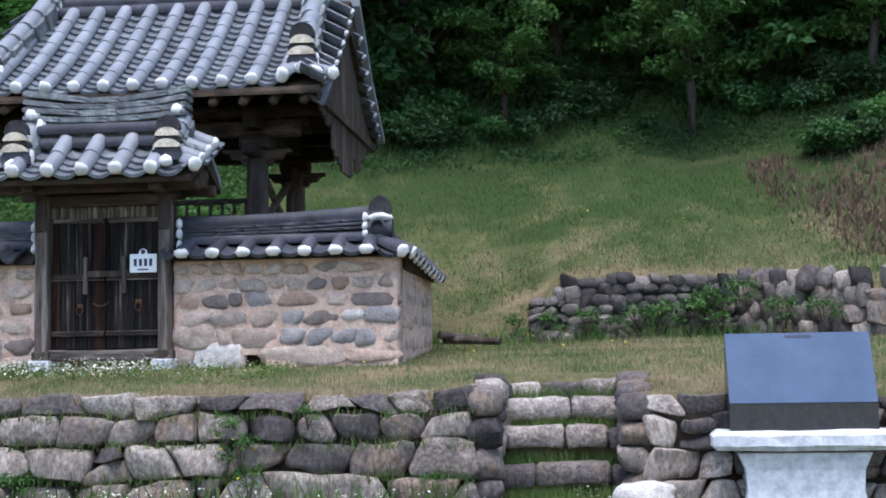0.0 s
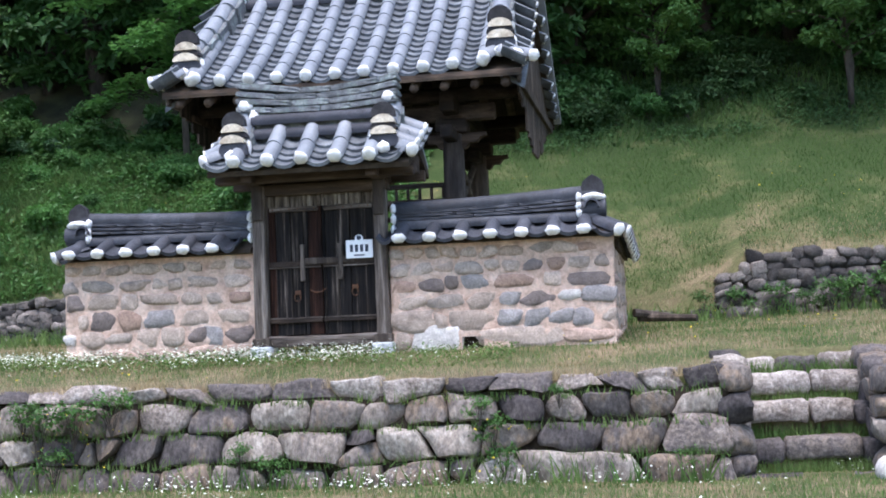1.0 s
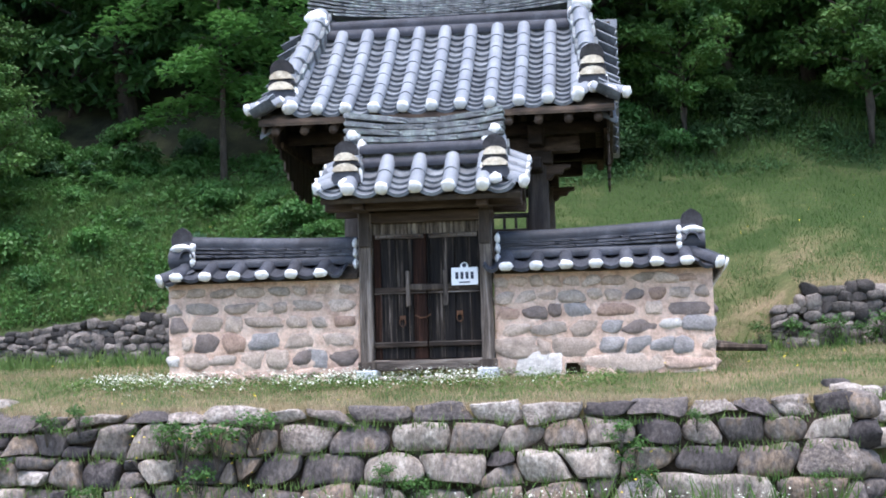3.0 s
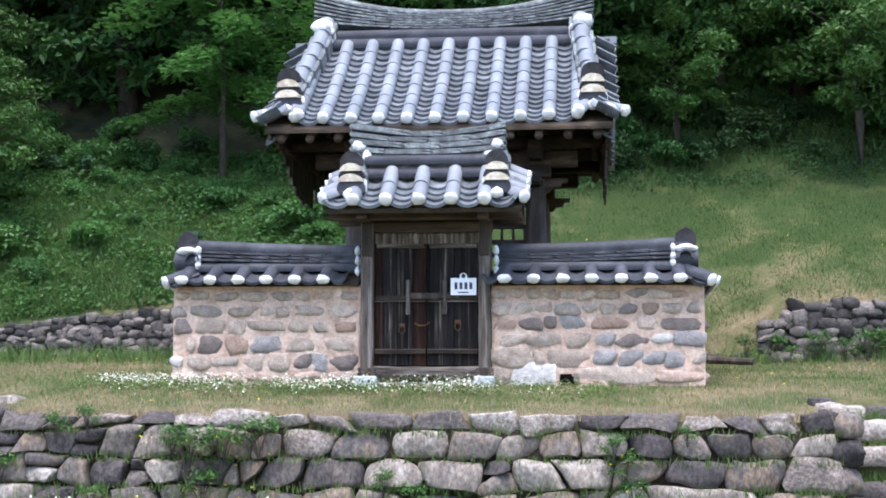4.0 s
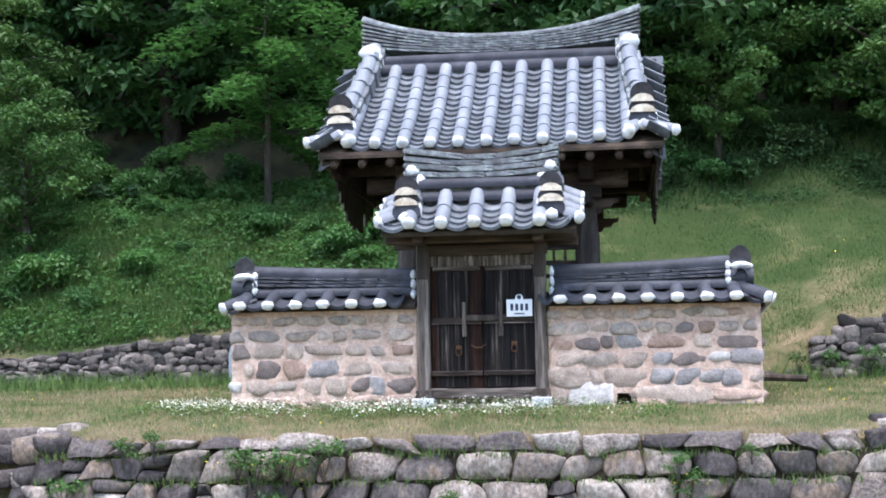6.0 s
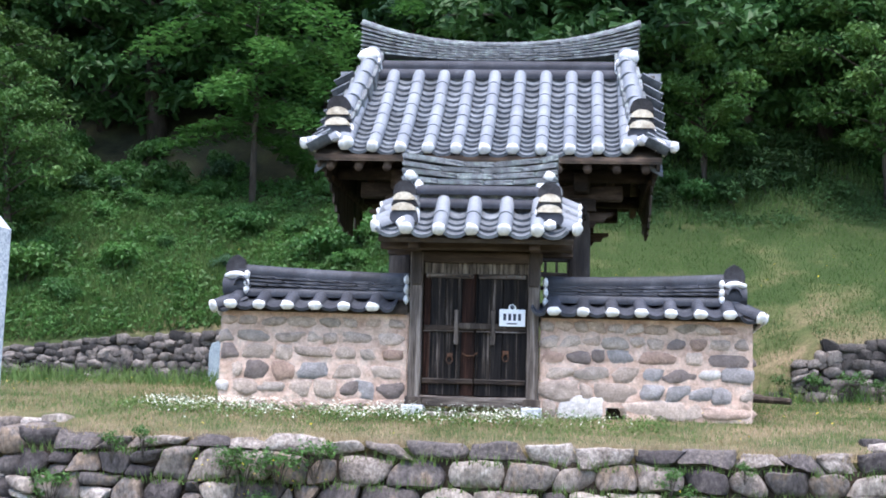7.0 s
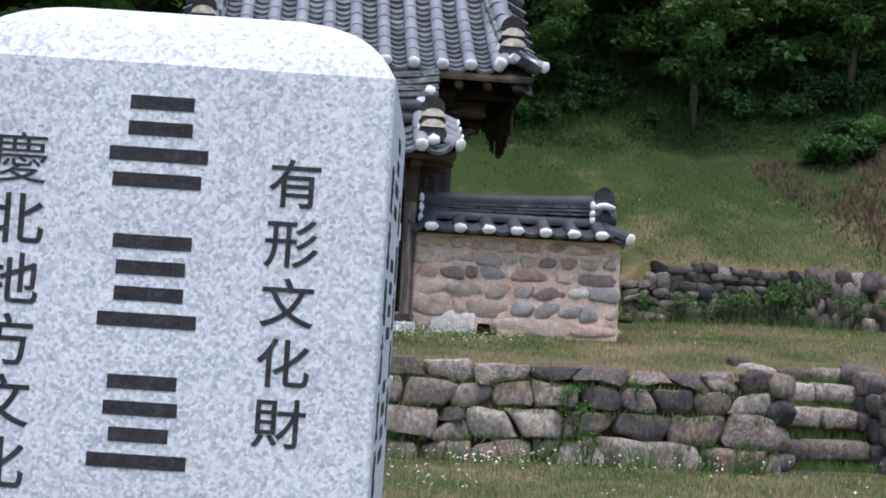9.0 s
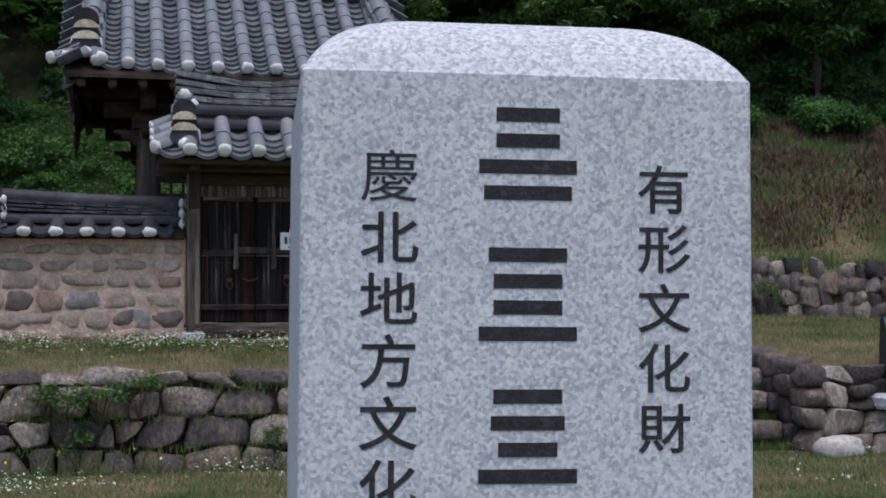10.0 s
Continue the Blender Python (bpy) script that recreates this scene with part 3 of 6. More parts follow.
    part("base_tile", tube([(ox - 0.14, mid - 0.05, 1.51), (ox + 0.14, mid - 0.05, 1.51)], [0.115, 0.115], 14), TILE_DARK, parent, "", None, True)
    for dz, sd in ((1.64, 2), (1.54, 4), (1.46, 6)):
        part("plaster_edge", blob(0.035, 0.06, 0.055, sd), PLASTER, parent, "", pose(ox - crest_at * 0.15, mid - 0.13, dz), True)
    inner = x0 + 0.03 if crest_at > 0 else x1 - 0.03
    for dz in (1.62, 1.5, 1.38):
        part("plaster_edge", blob(0.035, 0.06, 0.06, int(dz * 100)), PLASTER, parent, "", pose(inner, mid - 0.16, dz), True)


def lay_stones(parent, course, x_of, z, h, seed, y=0.0):
    """Stones of one course, given as middle:width:tone."""
    r = random.Random(seed)
    for item in course.split():
        f = item.split(":")
        c, w, tone = float(f[0]), float(f[1]), f[2]
        hh = float(f[3]) if len(f) > 3 else h
        wm = w * 0.00274 * (1.17 + r.uniform(-0.06, 0.08))
        bm = stone_bm(wm, hh * r.uniform(1.08, 1.3), 0.16, r.randint(0, 9999), 0.45, 0.1, 2)
        part("stone", bm, TONES[tone], parent, m=pose(x_of(c), y + 0.056 + r.uniform(-0.008, 0.008), z + r.uniform(-0.012, 0.012), 0, r.uniform(-3, 3), 0), smooth=True)


def mortar_body(parent, x0, x1, seed, hole=None):
    bm = bmesh.new()
    nx, nz = int((x1 - x0) / 0.03), 44
    def face(y, flip):
        g = [[bm.verts.new((x0 + (x1 - x0) * i / nx, y + (0.02 * noise.noise(Vector((i * 0.22, j * 0.22, seed))) + 0.005 * noise.noise(Vector((i * 0.7, j * 0.7, seed + 4))) if 0 < i < nx else 0), -0.1 + 1.32 * j / nz)) for j in range(nz + 1)] for i in range(nx + 1)]
        for i in range(nx):
            for j in range(nz):
                xc, zc = x0 + (x1 - x0) * (i + 0.5) / nx, -0.1 + 1.32 * (j + 0.5) / nz
                if hole and hole[0] < xc < hole[1] and zc < hole[2]:
                    continue
                q = (g[i][j], g[i + 1][j], g[i + 1][j + 1], g[i][j + 1])
                bm.faces.new(q[::-1] if flip else q)
        return g
    a, b = face(0.0, False), face(0.4, True)
    for i in range(nx):
        bm.faces.new((a[i][nz], a[i + 1][nz], b[i + 1][nz], b[i][nz]))
        bm.faces.new((a[i + 1][0], a[i][0], b[i][0], b[i + 1][0]))
    for j in range(nz):
        bm.faces.new((a[0][j + 1], a[0][j], b[0][j], b[0][j + 1])[::-1])
        bm.faces.new((a[nx][j], a[nx][j + 1], b[nx][j + 1], b[nx][j])[::-1])
    bmesh.ops.recalc_face_normals(bm, faces=bm.faces[:])
    me = data_of(bm, "mortar", MORTAR, True)
    return put("mortar", me, parent)


def east_x(c):
    return 0.58 + 0.00273 * c


def west_x(c):
    return -3.276 + 0.00275 * c


wall_east = thing("wall_east", "low wall of field stones in pink clay mortar under a dark tiled cap", "wall", kind="structure")
mortar_body(wall_east, 0.75, 3.21, 1, (1.52, 1.78, 0.16))
part("drain_back", box(1.5, 1.8, 0.2, 0.24, -0.05, 0.2), SOIL, wall_east, "dark drain opening")
lay_stones(wall_east, "95:60:l 165:70:t 240:50:m 305:70:t 385:60:l 470:65:l 560:90:t 680:100:g 775:90:l 860:75:r", east_x, 1.10, 0.11, 1)
lay_stones(wall_east, "105:70:l 195:80:l 283:70:t 383:100:g 477:60:l 553:65:m 642:65:d 735:65:r 827:70:m 918:50:m", east_x, 0.93, 0.115, 2)
lay_stones(wall_east, "120:95:r 230:90:d 310:50:d 415:110:b:.14 567:140:r 722:65:l 872:155:d", east_x, 0.755, 0.13, 3)
lay_stones(wall_east, "150:105:l 285:130:g 425:110:m:.17 548:80:b 660:125:d 785:80:w 900:115:b:.18", east_x, 0.565, 0.135, 4)
lay_stones(wall_east, "155:170:m:.21 265:60:m 388:175:m:.22 543:85:b:.17 652:95:b 748:95:b 842:80:b:.17 938:50:g", east_x, 0.345, 0.15, 5)
lay_stones(wall_east, "110:60:m 212:118:w:.26 302:84:w:.25 590:290:l:.2 860:190:p:.13", east_x, 0.15, 0.18, 6)
wall_cap(wall_east, 0.77, 3.26, [0.912 + 0.335 * i for i in range(7)], 1, 3)

wall_west = thing("wall_west", "low wall of field stones in pink clay mortar under a dark tiled cap", "wall", kind="structure")
mortar_body(wall_west, -3.07, -0.8, 5)
lay_stones(wall_west, "110:70:t 190:80:m 310:90:m 420:120:m 552:85:g 643:55:l 745:60:t 850:70:m", west_x, 1.09, 0.1, 7)
lay_stones(wall_west, "97:60:g 230:140:g 380:120:m 490:70:l 558:50:m 672:120:m 825:105:l", west_x, 0.905, 0.115, 8)
lay_stones(wall_west, "115:80:d:.17 245:115:m:.16 352:75:l:.16 490:150:m 627:75:m 728:65:g 840:85:r", west_x, 0.72, 0.125, 9)
lay_stones(wall_west, "155:40:l 240:95:d:.2 357:90:r:.19 483:125:b:.17 640:135:m 803:130:l", west_x, 0.505, 0.15, 10)
lay_stones(wall_west, "90:50:w:.11 195:95:m:.17 305:100:g:.11 430:90:m:.19 543:85:l:.2 650:75:d 715:70:b 828:110:d:.2", west_x, 0.3, 0.175, 11)
lay_stones(wall_west, "140:110:p 300:150:p 480:130:p 660:140:p 810:110:p", west_x, 0.12, 0.09, 12)
wall_cap(wall_west, -3.12, -0.82, [-2.904 + 0.338 * i for i in range(6)], -1, 4)


def corner_and_return(parent, sx, seed):
    """The corner's slanted tiles and the side wall that runs back from it."""
    x = sx * 3.2 if sx > 0 else -3.06
    r = random.Random(seed)
    side = box(min(x, x - sx * 0.4), max(x, x - sx * 0.4), 0.405, 3.25, -0.05, 1.2, 0.01)
    part("side_wall", side, MORTAR, parent)
    for zc, h in ((0.25, 0.16), (0.5, 0.15), (0.75, 0.15), (1.0, 0.12)):
        y = 0.25
        while y < 3.0:
            w = r.uniform(0.2, 0.42)
            part("stone", stone_bm(0.12, h, w * 0.85, r.randint(0, 9999), 0.4, 0.12, 1), TONES[r.choice("mmlrptg")], parent, m=pose(x - sx * 0.045, y + w / 2, zc + r.uniform(-0.02, 0.02) + 0.03 * y), smooth=True)
            y += w + 0.05
    put("cover_tile", COVER_DARK, parent, pose(x - sx * 0.03, 0.0, 1.235, 0, 0, sx * 50) @ pose(0, -0.14, 0, 22, 0, 0))
    put("plaster_end", ENDS[0], parent, pose(x - sx * 0.03, 0.0, 1.25, 0, 0, sx * 50) @ pose(0, -0.155, 0.0, 22, 0, 0))
    put("pan_tile", PAN_DARK, parent, pose(x - sx * 0.06, -0.12, 1.17, 0, 0, sx * 30) @ pose(0, -0.03, 0, 20, 0, 0))
    for i in range(9):
        y = 0.14 + 0.335 * i
        dz = -0.016 * i
        m = pose(x, y, 1.245 + dz, 0, 0, sx * 90)
        put("cover_tile", COVER_DARK, parent, m @ pose(0, -0.15, 0, 24, 0, 0))
        put("plaster_end", ENDS[i % 3], parent, m @ pose(0, -0.165, 0.0, 24, 0, 0))
        put("pan_tile", PAN_DARK, parent, m @ pose(sx * 0.17, -0.18, -0.04, 22, 0, 0))
        put("ridge_cover_tile", COVER_DARK, parent, pose(x - sx * 0.2, y - 0.15, 1.53 + dz, -7, 0, 0))
    wedge_x = sorted((x + sx * 0.05, x - sx * 0.45))
    part("cap_bed", box(wedge_x[0], wedge_x[1], 0.45, 3.2, 1.1, 1.25), SOIL, parent)
    part("cap_core", box(min(x - sx * 0.1, x - sx * 0.3), max(x - sx * 0.1, x - sx * 0.3), 0.3, 3.2, 1.2, 1.42), TILE_DARK, parent)


corner_and_return(wall_east, 1, 21)
corner_and_return(wall_west, -1, 22)


# ---- the small gate with its double door ----
side_gate = thing("small_gate", "small wooden gate with a tiled roof and closed plank double door", "gate")
for k, (a, b) in enumerate(((-0.79, -0.645), (0.6, 0.74))):
    post = part("post", rough_box(a, b, -0.1, 0.06, 0.14, 1.95, 0.012, 0.005, k + 1, 6), POSTWOOD, side_gate, "grey weathered wooden post")
    part("foot_block", rough_box(a - 0.03, b + 0.03, -0.12, 0.08, 0.14, 0.24, 0.01, 0.004, k + 8, 1), WOOD, side_gate)
    part("plinth", rough_box(a - 0.05, b + 0.05, -0.17, 0.15, -0.05, 0.14, 0.012, 0.004, k + 5, 1), LIGHTGRANITE, side_gate, "pale granite plinth block")
    part("bracket", rough_box(a + 0.01, b - 0.01, -0.13, -0.08, 1.55, 1.95, 0.01, 0.004, k + 11, 2), WOOD, side_gate)
part("lintel", rough_box(-0.8, 0.76, -0.06, 0.1, 1.83, 1.96, 0.012, 0.004, 3, 6), BEAM, side_gate, "dark lintel beam")
part("eave_beam", rough_box(-1.13, 1.12, -0.34, -0.22, 1.95, 2.07, 0.012, 0.005, 4, 8), BEAM, side_gate, "brown eave beam")
part("eave_beam", rough_box(-1.1, 1.1, -0.16, 0.16, 2.0, 2.2, 0.012, 0.005, 5, 8), BEAM, side_gate)
part("eave_beam", rough_box(-1.13, 1.12, 0.3, 0.42, 1.95, 2.07, 0.012, 0.005, 14, 8), BEAM, side_gate)
part("threshold", rough_box(-0.66, 0.62, -0.08, 0.1, 0.135, 0.25, 0.018, 0.008, 6, 6), WORN, side_gate, "worn wooden threshold")
part("sill_stone", rough_box(-0.66, 0.62, -0.12, 0.14, -0.06, 0.07, 0.02, 0.006, 7, 4), TONES["g"], side_gate, "weathered sill stone")
for x in (-0.72, 0.68):
    part("cross_arm", rough_box(x - 0.06, x + 0.06, -0.5, 0.5, 1.94, 2.05, 0.01, 0.004, 9, 3), BEAM, side_gate)
for k, (x0, x1) in enumerate(((-0.64, -0.02), (-0.015, 0.6))):
    leaf = thing("door_leaf", "", "")
    leaf.parent = side_gate
    leaf["label"] = "blackened plank door leaf"
    cuts = [x0] + [x0 + (x1 - x0) * f for f in ((0.14, 0.42, 0.66, 0.74) if k == 0 else (0.06, 0.3, 0.52, 0.8))] + [x1]
    for i, (a, b) in enumerate(zip(cuts, cuts[1:])):
        wood = DOORRED if (k, i) in ((0, 0), (0, 4)) else DOORWOOD
        y0 = 0.018 + 0.004 * ((i * 7 + k) % 3)
        part("door_board", rough_box(a + 0.0035, b - 0.0035, y0, 0.05, 0.262, 1.7, 0.004, 0.002, 31 + i + 7 * k, 4), wood, leaf, "reddish brown board" if wood is DOORRED else "")
        part("header_board", rough_box(a + 0.0035, b - 0.0035, y0 - 0.004, 0.05, 1.702, 1.83, 0.004, 0.003, 61 + i + 7 * k, 3), HEADWOOD, leaf, "bleached grey header board")
        if i:
            part("joint_strip", rough_box(a - 0.0035, a + 0.0035, 0.014, 0.03, 0.46 if i % 2 else 0.27, 1.02 if i % 2 else 1.64, 0.002, 0.002, 91 + i + 7 * k, 5), WOOD if (i + k) % 2 else DOORWOOD, leaf)
    part("backing", box(x0 + 0.004, x1 - 0.004, 0.052, 0.07, 0.262, 1.835), DOORWOOD, leaf)
    part("top_batten", rough_box(x0 + 0.03, x1 - 0.03, -0.016, 0.013, 1.648, 1.698, 0.006, 0.004, 44 + k, 5), WORN, leaf, "pale worn batten")
    part("bottom_rail", rough_box(x0 + 0.005, x1 - 0.008, -0.02, 0.013, 0.4, 0.445, 0.006, 0.004, 46 + k, 5), DARKWOOD, leaf)
    part("rail_edge", rough_box(x0 + 0.005, x1 - 0.008, -0.022, 0.012, 0.446, 0.458, 0.002, 0.002, 47 + k, 5), WORN, leaf)
    part("middle_batten", rough_box(x0 + 0.01, x1 - 0.012, -0.012, 0.013, 1.03, 1.085, 0.005, 0.003, 41 + k, 4), DARKWOOD, leaf)
    part("batten_edge", rough_box(x0 + 0.01, x1 - 0.012, -0.014, 0.012, 1.012, 1.024, 0.002, 0.002, 42 + k, 4), WORN, leaf)
    hx = -0.235 if k == 0 else 0.195
    part("bolt_guide", rough_box(hx - 0.026, hx + 0.026, -0.045, -0.014, 0.86, 1.27, 0.008, 0.004, 51 + k, 4), POSTWOOD, leaf, "vertical wooden bolt guide")
    pulls = ((-0.31, 0.71),) if k == 0 else ((0.35, 0.75),)
    for rx, rz in pulls:
        ring = bmesh.new()
        tube([(rx + 0.035 * math.cos(t), -0.005, rz - 0.03 + 0.045 * math.sin(t)) for t in (q * math.pi / 6 for q in range(13))], [0.007] * 13, 5, ring)
        part("ring_pull", ring, IRON, leaf, "rusty ring pull")
        part("lock_plate", box(rx - 0.035, rx + 0.035, 0.006, 0.013, rz, rz + 0.05, 0.004), IRON, leaf)
    for q in range(6):
        part("nail", blob(0.009, 0.006, 0.009, q, 1, 0.1), IRON, leaf, "", pose(x0 + 0.07 + (x1 - x0 - 0.14) * q / 5, -0.02, 1.672))
hasp = bmesh.new()
tube([(-0.16, -0.01, 0.76), (-0.1, -0.02, 0.73), (-0.03, -0.02, 0.735), (0.02, -0.01, 0.77)], [0.008, 0.01, 0.01, 0.007], 6, hasp)
part("hasp", hasp, IRON, side_gate, "rusty iron hasp")
part("door_backing", box(-0.65, 0.61, 0.075, 0.095, 0.2, 1.85), SOIL, side_gate)
part("door_bolt", rough_box(-0.26, 0.36, -0.034, -0.014, 1.045, 1.115, 0.008, 0.004, 61, 4), WOOD, side_gate, "horizontal wooden door bolt")

number_plate = thing("number_plate", "white rectangular plate with dark marks hung on the door", "sign")
part("board", box(0.27, 0.576, -0.052, -0.038, 1.085, 1.288, 0.006), SIGNWHITE, number_plate)
disc = bmesh.new()
tube([(0.42, -0.05, 1.3), (0.42, -0.036, 1.3)], [0.046, 0.046], 20, disc)
part("emblem", disc, SIGNWHITE, number_plate, "round white emblem")
tri = bmesh.new()
tube([(0.42, -0.0545, 1.312), (0.42, -0.051, 1.312)], [0.026, 0.026], 16, tri)
part("emblem_mark", tri, INK, number_plate)
for i in range(4):
    part("mark", box(0.317 + 0.058 * i, 0.351 + 0.058 * i, -0.0555, -0.0525, 1.155, 1.235, 0.001), INK, number_plate)
part("mark", box(0.36, 0.48, -0.0555, -0.0525, 1.11, 1.125), INK, number_plate)


# roof of the small gate
def small_profile(s):
    if s is None:
        return 0.66
    u = s / 0.66
    return -0.64 + 0.52 * u, 2.09 + 0.34 * u + 0.06 * u * u, 33 + 8 * u


xs_small = [-0.79 + 0.3755 * i for i in range(5)]
tiled_slope(side_gate, xs_small, small_profile, 0.14, COVER, pan_tile(PANGREY, 0.35), True, x_pan=[-0.79 + 0.3755 * (i + 0.5) for i in range(-1, 5)])
wedge(side_gate, "roof_bed", [(-0.62, 2.05), (-0.1, 2.42), (0.1, 2.42), (0.62, 2.05), (0.6, 2.0), (0.0, 2.25), (-0.6, 2.0)], -1.12, 1.12, SOIL)
wedge(side_gate, "roof_back", [(0.1, 2.56), (0.68, 2.16), (0.66, 2.08), (0.1, 2.45)], -1.1, 1.1, TILE, "grey tiled back slope")
for i in range(4):
    for sx in (-1, 1):
        if i < 3:
            put("cover_tile", COVER, side_gate, pose(sx * 0.96, -0.42 + 0.27 * i, 2.27 + 0.12 * i, 0, 0, sx * 90) @ pose(0, -0.2, -0.02, 22, 0, 0))
            put("plaster_end", ENDS[i], side_gate, pose(sx * 0.96, -0.42 + 0.27 * i, 2.27 + 0.12 * i, 0, 0, sx * 90) @ pose(0, -0.215, -0.01, 22, 0, 0))
            put("pan_tile", PAN, side_gate, pose(sx * 0.96, -0.28 + 0.27 * i, 2.27 + 0.12 * i, 0, 0, sx * 90) @ pose(0, -0.22, -0.06, 20, 0, 0))
round_course(side_gate, -0.76, 0.76, -0.13, 2.50, BAND, 0.085)
round_course(side_gate, -0.74, 0.74, -0.11, 2.66, BAND, 0.085)
part("ridge_core", box(-0.9, 0.9, -0.1, 0.12, 2.4, 2.76), TILE_OLD, side_gate)
ridge_stack(side_gate, -0.92, 0.92, 0.0, lambda x, k: 2.775 + 0.072 * k + (0.05 + 0.018 * k) * abs(x / 0.92) ** 2.2, 4, 0.074, 0.3, TILE_OLD, 0.42, 8)
for sx in (-1, 1):
    for i in range(3):
        m = pose(sx * (0.83 + 0.012 * i), -0.4 + 0.14 * i, 2.40 + 0.12 * i, 40, 0, sx * 5)
        put("cover_tile", COVER, side_gate, m @ Matrix.Diagonal((1.2, 0.55, 1.2, 1)))
        put("ridge_tile", data_of(rough_box(-0.13, 0.13, 0, 0.2, -0.13, 0.0, 0.015, 0.006, 3 + i, 1), "ridge_tile", TILE_OLD), side_gate, m)
    crest(side_gate, pose(sx * 0.84, -0.5, 2.2, 0, 0, sx * 4), TILE)
    put("cover_tile", COVER, side_gate, pose(sx * 0.98, -0.42, 2.17, 0, 0, sx * 45) @ pose(0, -0.24, 0, 20, 0, 0))
    put("plaster_end", ENDS[1], side_gate, pose(sx * 0.98, -0.42, 2.17, 0, 0, sx * 45) @ pose(0, -0.26, 0.01, 20, 0, 0))
    part("plaster_lump", blob(0.085, 0.08, 0.075, 9 + sx), PLASTER, side_gate, "white plaster lump", pose(sx * 0.82, -0.1, 2.86), True)
    part("plaster_lump", blob(0.06, 0.05, 0.1, 12 + sx), PLASTER, side_gate, "", pose(sx * 0.72, -0.12, 2.72), True)

# ---- the gate pavilion behind, under a large tiled roof ----
pavilion = thing("gate_pavilion", "old wooden gate pavilion with a large grey tiled gable roof", "pavilion")
RY = 3.1  # line of the ridge


def big_profile(s):
    if s is None:
        return 2.5
    u = s / 2.5
    return 0.96 + 1.98 * u, 3.31 + 1.24 * u + 0.30 * u * u, 31 + 11 * u


def eave_up(x):
    return 0.07 * abs(x / 2.3) ** 3


xs_big = [-1.453 + 0.3568 * i for i in range(9)]
tiled_slope(pavilion, [-1.453 - 0.3568] + xs_big + [1.401 + 0.3568], big_profile, 0.155, COVER, PAN, True, eave_up)
wedge(pavilion, "roof_bed", [(0.92, 3.2), (0.94, 3.27), (1.95, 3.88), (RY - 0.1, 4.82), (RY + 0.1, 4.82), (2 * RY - 1.95, 3.88), (2 * RY - 0.94, 3.27), (2 * RY - 0.92, 3.2), (RY, 4.4)], -2.2, 2.2, SOIL)
wedge(pavilion, "roof_back", [(RY + 0.1, 4.9), (2 * RY - 1.95, 4.0), (2 * RY - 0.9, 3.36), (2 * RY - 0.92, 3.28), (2 * RY - 1.95, 3.9), (RY + 0.1, 4.8)], -2.3, 2.3, TILE, "grey tiled back slope")
